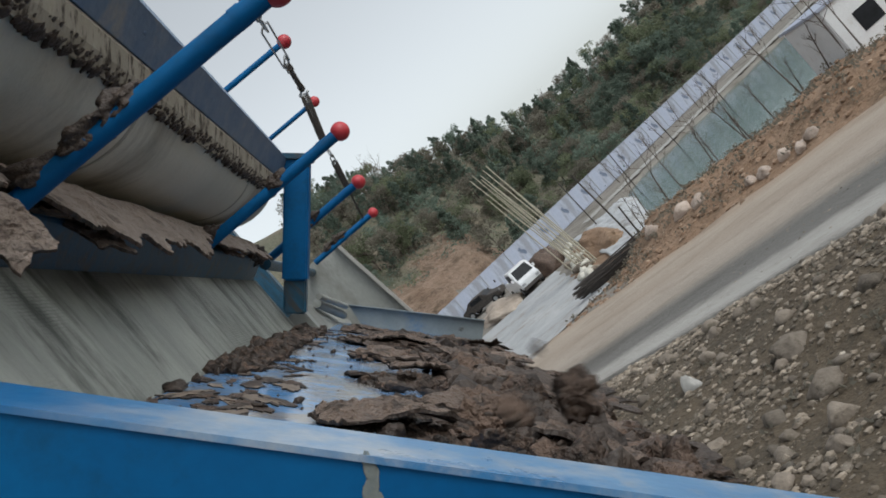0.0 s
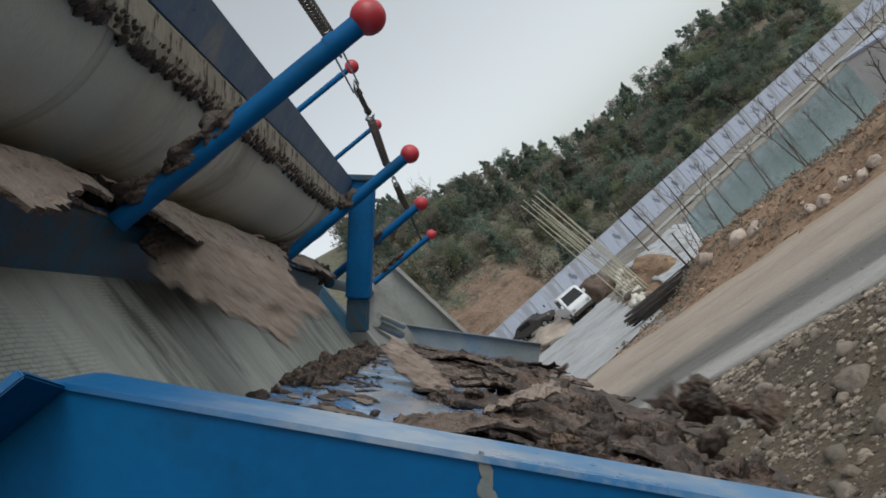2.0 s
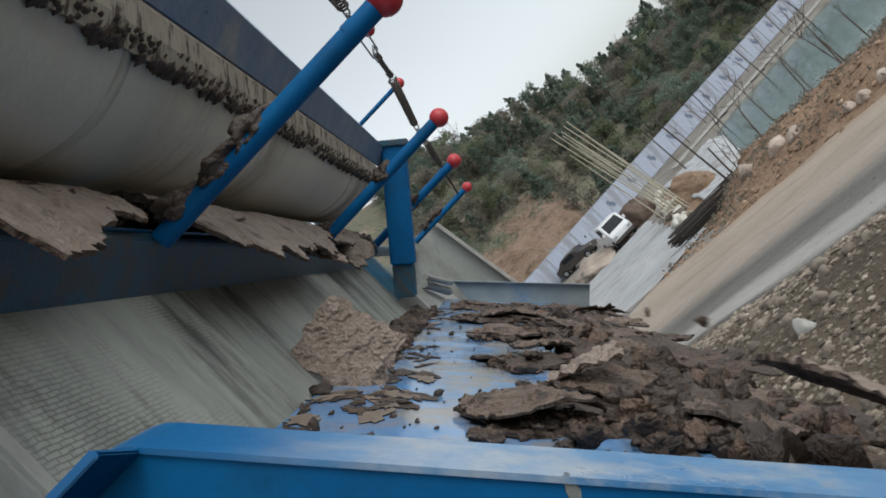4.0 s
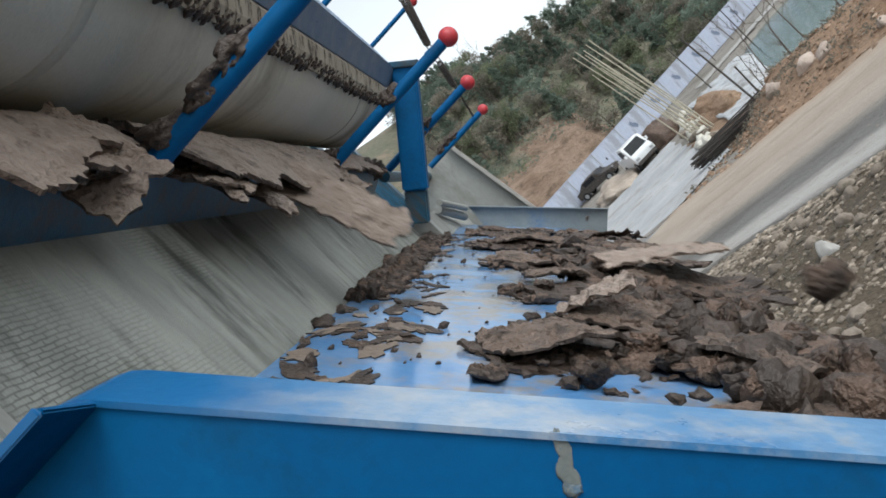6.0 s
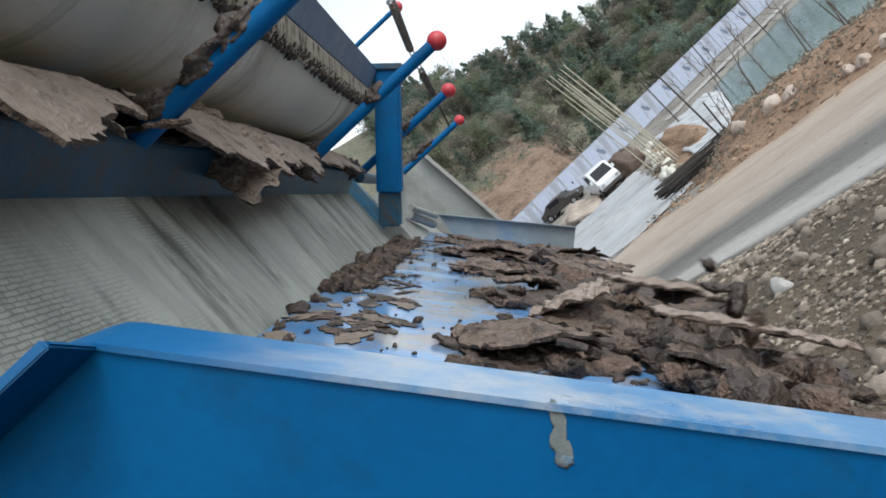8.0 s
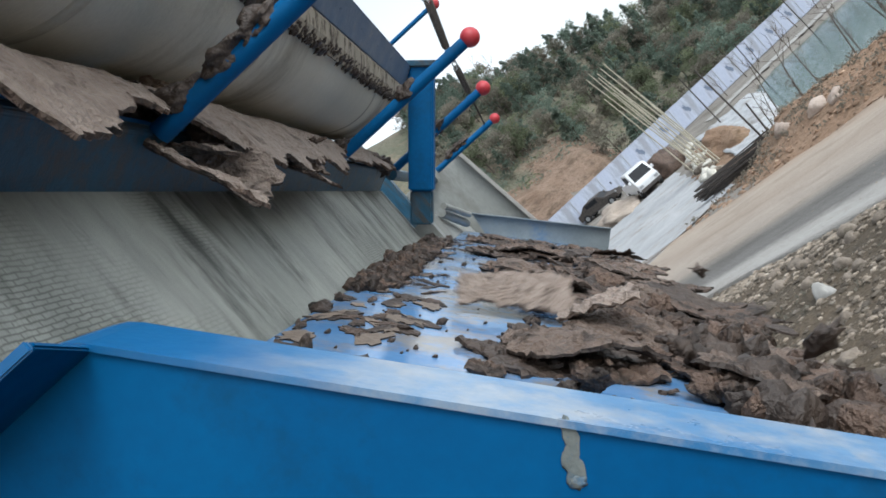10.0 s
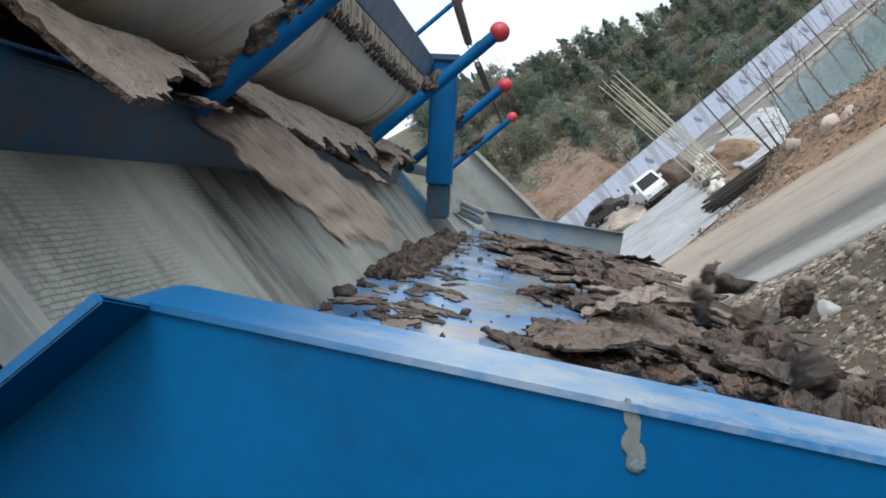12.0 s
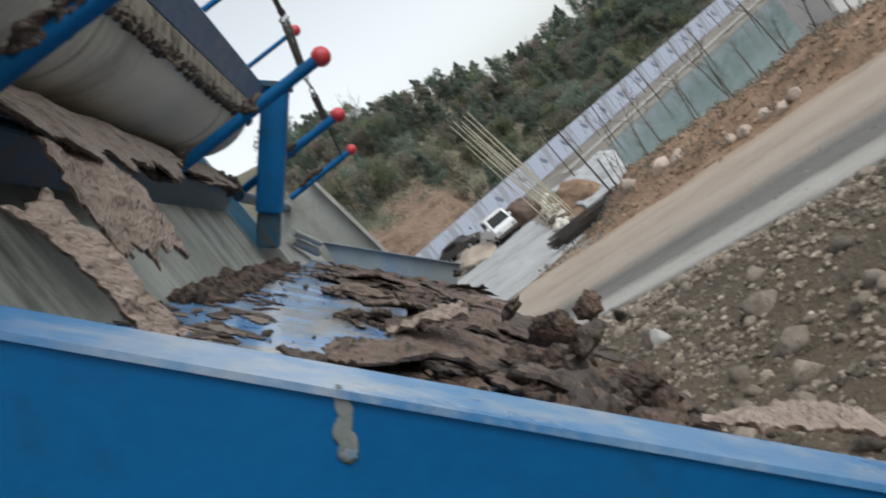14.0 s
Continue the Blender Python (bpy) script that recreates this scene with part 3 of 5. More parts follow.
def build_press():
    press = thing("belt_filter_press", "blue steel belt filter press shedding wet mud cake", "machine")
    # pressing roller with its cloth
    bm = bmesh.new()
    rod(bm, (-0.170, 0.30, 0.655), (-0.170, 2.72, 0.655), 0.168, seg=64)
    roller = part("roller", askew(bm), ROLL, press, "roller wrapped in grey filter cloth", True)
    m = roller.modifiers.new("edge", "EDGE_SPLIT")
    m.split_angle = radians(40)
    for y, w in ((1.00, 0.022), (1.47, 0.012), (2.36, 0.014)):
        bm = bmesh.new()
        rod(bm, (-0.170, y, 0.655), (-0.170, y + w, 0.655), 0.1684, seg=64)
        part("cloth_seam", askew(bm), SEAM, roller, "darker seam across the cloth", True)
    bm = bmesh.new()
    rod(bm, (-0.165, 2.70, 0.66), (-0.165, 2.92, 0.66), 0.035, seg=24)
    rod(bm, (-0.165, 2.721, 0.66), (-0.165, 2.735, 0.66), 0.12, seg=40)
    part("shaft", bm, STEEL, press)
    bm = bmesh.new()
    box(bm, -0.25, -0.08, 2.79, 2.86, 0.57, 0.75, bevel=0.01)
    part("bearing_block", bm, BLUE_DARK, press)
    # guard strip under the beam with a crust of dried mud along its edge
    bm = bmesh.new()
    prism(bm, [(-0.085, 0.5055), (-0.082, 0.502), (-0.060, 0.5170), (-0.0415, 0.538), (-0.040, 0.546), (-0.045, 0.541), (-0.063, 0.5205)], 0.25, 2.74)
    part("guard_strip", askew(bm), STRIP, press, "beige guard strip streaked with dried mud")
    bm = bmesh.new()
    for i in range(520):
        y = 0.3 + i * 0.0047 + random.uniform(-0.004, 0.004)
        k = 0.022 * random.random() ** (1.6 + 1.4 * noise.noise(Vector((y * 9, 0, 4))))
        r = random.uniform(0.0025, 0.0058) * (1 - 25 * k)
        lump(bm, (-0.0835 + k, y, 0.5015 + k * 0.68), (r * 1.9, r * 1.6, r * 0.6), i, 2, 0.8)
    part("mud_crust", askew(bm), MUD_DARK, press, "crust of dried mud", True)
    # box beam above the roller
    bm = bmesh.new()
    prism(bm, [(-0.0405, 0.5445), (0.020, 0.575), (0.020, 0.70), (-0.0405, 0.70)], 0.20, 2.86, 0.004)
    beam = part("beam", askew(bm), BLUE_BEAM, press, "dusty blue steel beam")
    for i in range(12):
        bm = bmesh.new()
        rod(bm, (-0.012, 0.35 + i * 0.21, 0.567), (-0.0105, 0.35 + i * 0.21, 0.560), 0.007, seg=6)
        part("bolt", askew(bm), BLUE_BEAM, beam)
    bm = bmesh.new()
    rod(bm, (-0.03, 1.25, 0.69), (-0.03, 1.25, 0.77), 0.012)
    rod(bm, (-0.03, 1.25, 0.77), (0.136, 1.25, 0.77), 0.012)
    part("chain_hanger", bm, BLUE, press)
    # slanting end frame at the far end of the roller
    bm = bmesh.new()
    c = Vector((0.012, 2.80, 0.520))
    along = Vector((-0.66, 0, -0.75)).normalized()
    side = Vector((along.z, 0, -along.x))
    m = Matrix((( *side,), (0, 1, 0), (*along,))).transposed().to_4x4()
    m.translation = c
    box(bm, -0.040, 0.040, -0.02, 0.05, -0.05, 0.34, m, 0.006)
    frame_end = part("end_frame", bm, BLUE, press, "bright blue slanting end frame")
    bm = bmesh.new()
    box(bm, -0.05, 0.055, -0.03, 0.06, -0.065, -0.045, m, 0.003)
    part("clamp_plate", bm, BLUE_DARK, frame_end)
    bm = bmesh.new()
    box(bm, -0.036, 0.036, -0.006, 0.045, 0.335, 0.445, m, 0.006)
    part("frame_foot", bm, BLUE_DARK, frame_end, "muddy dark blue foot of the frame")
    # scraper tray
    bm = bmesh.new()
    prism(bm, [(-0.345, 0.352), (-0.3195, 0.360), (-0.260, 0.389), (-0.256, 0.393), (-0.256, 0.402), (-0.260, 0.407), (-0.30, 0.424), (-0.345, 0.424)], 0.70, 2.86, 0.0015)
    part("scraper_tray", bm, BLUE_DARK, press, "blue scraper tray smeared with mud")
    bm = bmesh.new()
    prism(bm, [(-0.2585, 0.406), (-0.2545, 0.4075), (-0.300, 0.4475), (-0.303, 0.4455)], 0.72, 2.84)
    part("scraper_blade", bm, BLUE_WORN_SHEEN, press, "worn scraper blade smeared with mud")
    # bracket at the near end of the tray
    bm = bmesh.new()
    box(bm, -0.345, -0.225, 0.70, 0.76, 0.43, 0.475, bevel=0.006)
    box(bm, -0.30, -0.245, 0.70, 0.76, 0.395, 0.435, bevel=0.006)
    part("bracket", bm, BLUE, press, "bright blue bracket")
    # cloth running down behind the chute, and its edge plates
    bm = bmesh.new()
    box(bm, -0.345, -0.3195, 0.745, 2.86, 0.10, 0.364)
    part("hanging_cloth", bm, BELT, press, "wet grey filter cloth streaked with dark stains")
    for y in (0.72, 2.862):
        bm = bmesh.new()
        box(bm, -0.350, -0.3165, y, y + 0.024, 0.06, 0.362, bevel=0.004)
        part("cloth_edge", bm, GREYPLATE, press, "pale edge strip")
    # feed belt that brings the cake to the scraper
    bm = bmesh.new()
    prism(bm, [(-2.3, 0.468), (-0.345, 0.468), (-0.33, 0.455), (-0.345, 0.442), (-2.3, 0.442)], 0.78, 2.82)
    part("feed_belt", bm, BELT, press, "grey filter cloth of the feed belt")
    # cloth rising behind the roller
    bm = bmesh.new()
    prism(bm, [(-0.375, 0.512), (-0.362, 0.512), (-0.350, 0.66), (-0.362, 1.0), (-0.375, 1.0)], 0.30, 2.86)
    part("rising_cloth", bm, ROLL, press, "grey filter cloth rising behind the roller")
    # housing: panels added to close the inside; the black ones paint its unlit void
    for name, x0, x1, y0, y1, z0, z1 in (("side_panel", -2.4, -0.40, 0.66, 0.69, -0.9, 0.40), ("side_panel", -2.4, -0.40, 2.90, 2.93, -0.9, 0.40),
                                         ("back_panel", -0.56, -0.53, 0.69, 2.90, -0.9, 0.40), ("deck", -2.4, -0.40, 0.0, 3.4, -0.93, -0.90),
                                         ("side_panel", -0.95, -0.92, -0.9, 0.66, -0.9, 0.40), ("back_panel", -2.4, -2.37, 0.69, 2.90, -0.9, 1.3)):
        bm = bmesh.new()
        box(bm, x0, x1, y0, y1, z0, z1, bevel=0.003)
        part(name, bm, BLACK if x1 < -0.9 or name == "deck" else BLUE_DARK, press, "added dark steel panel closing the unlit inside of the press")
    for x in (-2.3, -0.46):
        for y in (0.72, 2.86):
            bm = bmesh.new()
            box(bm, x - 0.05, x + 0.05, y - 0.05, y + 0.05, land(x, y) - 0.05, -0.93)
            part("leg", bm, BLUE_DARK, press)
    for x in (-2.3, -0.46):
        for y in (0.75, 2.87):
            bm = bmesh.new()
            box(bm, x - 0.03, x + 0.03, y - 0.03, y + 0.03, -0.90, 0.70)
            part("upright", bm, BLUE_DARK, press)
    bm = bmesh.new()
    box(bm, -2.33, -0.02, 2.87, 2.93, 0.70, 0.76)
    part("cross_beam", bm, BLUE_BEAM, press)
    # scraper levers with red knobs
    for y, x1, z, x0, r, s in ((1.14, 0.125, 0.393, -0.255, 0.0138, 0.0225), (2.053, 0.140, 0.393, -0.255, 0.0138, 0.0225),
                               (2.976, 0.142, 0.398, -0.26, 0.0142, 0.025), (4.09, 0.154, 0.385, -0.20, 0.0142, 0.025),
                               (2.95, 0.262, 0.923, -0.30, 0.0105, 0.025), (3.9, 0.276, 0.930, -0.30, 0.0105, 0.025)):
        bm = bmesh.new()
        rod(bm, (x0, y, z - 0.004), (x1, y, z), r, seg=20)
        rod(bm, (x1 - 0.05, y, z), (x1 - 0.035, y, z), r * 1.06, seg=20)
        lever = part("lever", bm, BLUE, press, "blue tube lever with a red knob", True)
        mod = lever.modifiers.new("edge", "EDGE_SPLIT")
        mod.split_angle = radians(40)
        bm = bmesh.new()
        ball(bm, (x1 + 0.012, y, z), s, 24)
        part("knob", bm, RED, lever, "red ball knob", True)
    # bar that joins the far levers
    bm = bmesh.new()
    rod(bm, (-0.30, 0.4, 0.915), (-0.30, 4.4, 0.925), 0.02)
    rod(bm, (-0.26, 2.9, 0.380), (-0.26, 4.4, 0.380), 0.02)
    box(bm, -0.44, -0.36, 3.0, 3.1, 0.55, 0.93)
    box(bm, -0.50, -0.42, 4.3, 4.4, -0.2, 0.93)
    part("lever_shaft", bm, BLUE_DARK, press)
    # grey side wall beyond the chute
    bm = bmesh.new()
    prism(bm, [(-0.62, -0.5), (0.035, -0.5), (-0.085, 0.42), (-0.62, 0.42)], 4.40, 4.44, 0.004)
    part("end_wall", bm, GREYPLATE, press, "grey end plate with a pale rim")
    bm = bmesh.new()
    prism(bm, [(0.035, -0.5), (0.055, -0.5), (-0.065, 0.43), (-0.085, 0.42)], 4.36, 4.45, 0.003)
    part("wall_rim", bm, CONC, press, "pale rim")
    bm = bmesh.new()
    box(bm, -0.40, -0.27, 2.95, 4.35, -0.1, 0.20, bevel=0.004)
    part("ledge", bm, GREYPLATE, press)
    bm = bmesh.new()
    rod(bm, (-0.25, 3.3, 0.19), (-0.235, 3.75, 0.10), 0.018)
    rod(bm, (-0.22, 3.2, 0.20), (-0.20, 3.7, 0.12), 0.012)
    part("drain_pipe", bm, GREYPLATE, press)
    return press


def build_chute():
    chute = thing("discharge_chute", "steep blue steel discharge chute, wet and scattered with mud", "chute")
    bm = bmesh.new()
    a, b = on_floor(0.004, 0), on_floor(RUN, 0)
    t = UP * 0.006
    prism(bm, [(a.x, a.z), (b.x, b.z), (b.x - t.x, b.z - t.z), (a.x - t.x, a.z - t.z)], 0.664, 3.78)
    part("floor_plate", bm, BLUE_FLOOR, chute, "wet blue floor plate")

    def side_plate(y0, y1, lip0, lip1, pts, low, paint):
        """pts: the top edge as (x, z); low: how far the plate reaches below it."""
        bm = bmesh.new()
        sec = list(pts) + [(pts[-1][0] - UP.x * low, pts[-1][1] - UP.z * low), (pts[0][0] - 0.05, pts[0][1] - low - 0.25)]
        prism(bm, sec, y0, y1)
        plate = part("side_plate", bm, paint, chute, "blue side plate")
        bm = bmesh.new()
        over = []
        for k, (x, z) in enumerate(pts):
            a, b = pts[max(0, k - 1)], pts[min(len(pts) - 1, k + 1)]
            d = Vector((b[0] - a[0], b[1] - a[1])).normalized()
            over.append((x - d.y * 0.004, z + d.x * 0.004))
        prism(bm, list(pts) + over[::-1], lip0, lip1)
        part("flange", bm, BLUE_WORN_SHEEN if paint is BLUE else BLUE_GREY, plate, "folded flange with the paint worn pale, near one with painted-in sky sheen")
        return plate
    near = side_plate(0.656, 0.662, 0.654, 0.722, [(-0.60, 0.175), (-0.244, 0.1765), (-0.236, 0.1755), (-0.2285, 0.1715), (-0.222, 0.1655), (0.2304, -0.3606)], 0.30, BLUE)
    bm = bmesh.new()
    ring = [(-0.60, 0.657, 0.163), (-0.219, 0.657, 0.163), (-0.209, 0.602, 0.1705), (-0.60, 0.602, 0.1705)]
    low = [bm.verts.new(p) for p in ring]
    high = [bm.verts.new((x, y, z + 0.004)) for x, y, z in ring]
    for k in range(4):
        bm.faces.new((low[k], low[(k + 1) % 4], high[(k + 1) % 4], high[k]))
    bm.faces.new(low[::-1])
    bm.faces.new(high)
    bmesh.ops.recalc_face_normals(bm, faces=bm.faces)
    bmesh.ops.bevel(bm, geom=bm.edges[:], offset=0.0012, segments=2, affect="EDGES")
    part("end_flange", bm, BLUE, near, "flange turned in at the end of the plate")
    bm = bmesh.new()
    box(bm, -0.60, -0.2095, 0.5985, 0.6015, 0.1695, 0.1755, bevel=0.001)
    part("flange_edge", bm, BLUE_WORN_SHEEN, near, "bare edge of the flange")
    far = side_plate(3.72, 3.726, 3.70, 3.73, [(-0.189, 0.116), (0.212, -0.321)], 0.16, BLUE_GREY)
    # smear of dried mud on the near plate
    bm = bmesh.new()
    for k in range(4):
        lump(bm, (0.0010 * (-1) ** k, -0.012 + 0.0075 * k, 0), (0.0050 - 0.0008 * k, 0.0080, 0.0004), 60 + k, 3, 0.3)
    lump(bm, (0.0012, -0.0165, 0.0004), (0.0042, 0.0030, 0.0012), 71, 3, 0.5)
    bmesh.ops.transform(bm, matrix=pose(-0.064, 0.6556, -0.035, 90, 0, 0) @ pose(0, 0, 0, 0, 0, -34), verts=bm.verts)
    part("mud_smear", bm, SMEAR, near, "dried grey mud smear", True)
    return chute


def on_chain(u):
    k = min(int(u), len(CHAIN) - 2)
    return Vector(CHAIN[k]).lerp(Vector(CHAIN[k + 1]), u - k)


def across(d):
    """Two directions square to d."""
    s = d.cross(Vector((0, 0, 1))).normalized()
    return s, s.cross(d).normalized()


def wire_loop(bm, p, q, width, wire, turn=0.0):
    """A long closed loop of wire with round ends from p to q."""
    d = (q - p).normalized()
    s, u = across(d)
    s = s * math.cos(turn) + u * math.sin(turn)
    w = width / 2
    ring = []
    for k in range(7):
        a = radians(-90 + 30 * k)
        ring.append(q + d * (w * math.cos(a) - w) + s * (w * math.sin(a)))
    for k in range(7):
        a = radians(90 + 30 * k)
        ring.append(p + d * (w * math.cos(a) + w) + s * (w * math.sin(a)))
    for a, b in zip(ring, ring[1:] + ring[:1]):
        rod(bm, a, b, wire, seg=6)


def coil(bm, p, q, r, wire, turns):
    d = (q - p).normalized()
    s, u = across(d)
    n = turns * 9
    pts = [p.lerp(q, k / n) + s * (r * math.cos(k * 0.698)) + u * (r * math.sin(k * 0.698)) for k in range(n + 1)]
    for a, b in zip(pts, pts[1:]):
        rod(bm, a, b, wire, seg=5)


def build_chain():
    chain = thing("chain", "steel tension chain with dark springs and a turnbuckle", "chain")
    # wire links between the springs
    for u0, u1, n, w in ((0.0, 0.50, 5, 0.020), (1.12, 1.30, 2, 0.016), (1.28, 1.64, 1, 0.030), (3.06, 3.74, 3, 0.020)):
        for i in range(n):
            bm = bmesh.new()
            wire_loop(bm, on_chain(u0 + (u1 - u0) * (i - 0.04) / n), on_chain(u0 + (u1 - u0) * (i + 1.04) / n), w, 0.0028, 1.3 * (i % 2) + 0.4)
            part("link", bm, STEEL, chain)
    bm = bmesh.new()
    wire_loop(bm, on_chain(1.60), on_chain(1.70), 0.034, 0.0034, 0.9)
    part("ring", bm, STEEL, chain)
    for u0, u1, r, turns in ((0.50, 1.13, 0.013, 24), (2.12, 3.08, 0.013, 28), (3.72, 4.27, 0.012, 18)):
        bm = bmesh.new()
        coil(bm, on_chain(u0), on_chain(u1), r, 0.0030, turns)
        part("spring", bm, PIPE, chain, "dark coiled tension spring")
    bm = bmesh.new()
    a, b = on_chain(1.68), on_chain(1.98)
    rod(bm, a, b, 0.0085, seg=10)
    rod(bm, a, a.lerp(b, 0.12), 0.012, seg=6)
    rod(bm, a.lerp(b, 0.88), b, 0.012, seg=6)
    turnbuckle = part("turnbuckle", bm, PIPE, chain, "dark turnbuckle")
    bm = bmesh.new()
    d = (on_chain(2.12) - b).normalized()
    s, u = across(d)
    pts = [b] + [on_chain(2.06) + d * (0.020 * math.cos(radians(t))) + s * (0.016 * math.sin(radians(t))) - d * 0.004 for t in range(-150, 91, 30)]
    for p, q in zip(pts, pts[1:]):
        rod(bm, p, q, 0.0042, seg=6)
    part("hook", bm, STEEL, turnbuckle)
    bm = bmesh.new()
    rod(bm, on_chain(4.25), on_chain(5.0), 0.0045, seg=8)
    part("pull_rod", bm, PIPE, chain)
    return chain


CHAIN = [(0.131, 1.25, 0.770), (0.179, 1.90, 0.725), (0.206, 2.85, 0.729), (0.176, 3.35, 0.666), (0.156, 3.65, 0.574), (0.112, 4.09, 0.394)]


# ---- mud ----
def lit_top_tones(name, bm, face, edge):
    """Torn cake: lit tone painted on its upward faces, shaded tone on its broken edge and underside."""
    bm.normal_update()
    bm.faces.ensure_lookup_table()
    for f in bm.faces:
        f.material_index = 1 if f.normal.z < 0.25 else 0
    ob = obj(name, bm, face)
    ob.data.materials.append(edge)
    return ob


def bed_slab(rng, s, y, lx, ly, th, h, mat_, tilt=17):
    bm = bmesh.new()
    cake(bm, lx, ly, th, rng.randint(0, 99999), 14, 16, rng.uniform(0.25, 0.5), rng.uniform(-0.12, 0.15), 0.55)
    ob = lit_top_tones("mud_chunk", bm, mat_, MUD_DARK)
    p = on_floor(s, y, h)
    ob.matrix_world = Matrix.Translation(p) @ pose(0, 0, 0, 0, 48, 0) @ pose(0, 0, 0, rng.uniform(-tilt, tilt), rng.uniform(-tilt, tilt), rng.uniform(-180, 180))
    return tagged(ob, "torn chunk of wet brown mud lying on the chute", "mud", "mud chunks on the chute")


BED = []
# patches of cake lying on the plate: y from and to, s from and to, layers
MASSES = [(0.80, 0.95, 0.42, 0.65, 2), (1.09, 1.22, 0.24, 0.64, 2), (1.20, 1.34, 0.26, 0.65, 2), (1.66, 1.80, 0.27, 0.65, 2), (2.12, 2.30, 0.22, 0.65, 2), (2.60, 2.80, 0.16, 0.65, 2), (3.10, 3.34, 0.12, 0.65, 1)]


def floor_clod(rng, s, y, r, seed, material, label, group, squash=0.7):
    bm = bmesh.new()
    lump(bm, (0, 0, 0), (r * rng.uniform(1.0, 1.5), r * rng.uniform(1.0, 1.5), r * squash), seed, 2, 0.75, 1.9)
    ob = obj("mud_clod", bm, material, True)
    ob.matrix_world = Matrix.Translation(on_floor(s, y, r * 0.45)) @ pose(0, 0, 0, 0, 48, rng.uniform(0, 360))
    return tagged(ob, label, "mud", group)


def build_bed():
    rng = random.Random(11)
    for y0, y1, s0, s1, layers in MASSES:
        for layer in range(layers):
            in_s, in_y = 0.035 * layer, 0.022 * layer
            s = s0 + in_s + rng.uniform(0, 0.04)
            while s < s1 - in_s * 0.5:
                lx = rng.uniform(0.09, 0.19)
                y = y0 + in_y + rng.uniform(0.0, 0.05)
                while y < y1 - in_y:
                    ly = rng.uniform(0.09, 0.19)
                    if rng.random() < (0.80, 0.55)[layer]:
                        th = rng.uniform(0.007, 0.011)
                        top = rng.choice((MUD, MUD, MUD_SHEET) if layer else (MUD, MUD_DARK, MUD))
                        ob = bed_slab(rng, min(s + lx / 2, s1 + 0.01), min(y + ly / 2, y1), lx * 1.12, ly * 1.1, th, 0.005 + layer * 0.009 + rng.uniform(0, 0.004), top, 2.5 + 2.5 * layer)
                        BED.append((ob, ob.matrix_world.copy(), rng.random(), rng.random(), rng.random()))
                    y += ly * rng.uniform(0.75, 1.0)
                s += lx * rng.uniform(0.6, 0.85)
        # crumbs and clods broken off round the patch
        area = (y1 - y0) * (s1 - s0)
        for i in range(int(300 * area) + (26 if y1 < 2 else 6)):
            edge = rng.random()
            s = rng.choice((s0 + 0.02, s1)) + rng.gauss(0, 0.012) if edge < 0.35 else rng.uniform(s0, s1)
            y = rng.choice((y0, y1)) + rng.gauss(0, 0.025) if edge >= 0.35 and edge < 0.7 else rng.uniform(y0, y1)
            size = 0.006 + 0.026 * rng.random() ** 2
            ob = bed_slab(rng, min(0.65, max(0.1, s)), max(0.76, y), size * rng.uniform(1, 1.8), size * rng.uniform(1, 1.8), size * 0.4, 0.004 + rng.uniform(0, 0.016) * (edge >= 0.7), rng.choice((MUD, MUD, MUD_DARK, MUD)), 24)
            ob.name = "mud_crumb"
            tagged(ob, "crumb of broken brown mud beside the cakes", group="crumbs round the cakes")
            BED.append((ob, ob.matrix_world.copy(), rng.random(), rng.random(), rng.random()))
    # lumps heaped along the open edge of the plate
    for i in range(34):
        y, s = rng.uniform(0.86, 1.55), rng.uniform(0.50, 0.645)
        r = rng.uniform(0.012, 0.027)
        ob = floor_clod(rng, s, y, r, i + 700, rng.choice((MUD, MUD_DARK, MUD)), "lump of dark wet mud heaped at the open edge", "lumps at the edge", 0.8)
        ob.location += UP * 0.012
    # slabs standing proud of the patches
    for s, y, lx, ly, yaw, tip in ((0.30, 1.22, 0.15, 0.20, 20, -14), (0.46, 1.40, 0.13, 0.22, -30, 12), (0.36, 1.86, 0.11, 0.20, 10, -16), (0.50, 2.30, 0.13, 0.20, 40, 15), (0.33, 2.75, 0.14, 0.22, -15, -14), (0.56, 1.16, 0.12, 0.16, 60, 16), (0.52, 1.80, 0.10, 0.24, -10, 18)):
        bm = bmesh.new()
        cake(bm, lx, ly * 0.8, 0.010, int(1000 * (s + y)), 16, 20, 0.4, 0.10, 0.6)
        ob = lit_top_tones("mud_chunk", bm, MUD_SHEET, MUD_DARK)
        ob.matrix_world = Matrix.Translation(on_floor(s, y, 0.030)) @ pose(0, 0, 0, 0, 48, 0) @ pose(0, 0, 0, tip * 0.3, tip * 0.6, yaw)
        tagged(ob, "thick plate of pale brown cake lying on broken mud", "mud", "mud chunks on the chute")
        BED.append((ob, ob.matrix_world.copy(), rng.random(), rng.random(), rng.random()))
    # crumbly bank against the cloth
    for i in range(250):
        y = rng.uniform(1.60, 3.15)
        w = 0.02 + 0.045 * smooth(1.55, 2.0, y) + 0.02 * noise.noise(Vector((y * 7, 0, 0)))
        s = 0.008 + w * rng.random() ** 1.3
        floor_clod(rng, s, y, rng.uniform(0.006, 0.017) * (1.15 - 6 * s), i + 40, rng.choice((MUD_DARK, MUD, MUD)), "small dark clod of mud against the cloth", "clods banked on the chute")
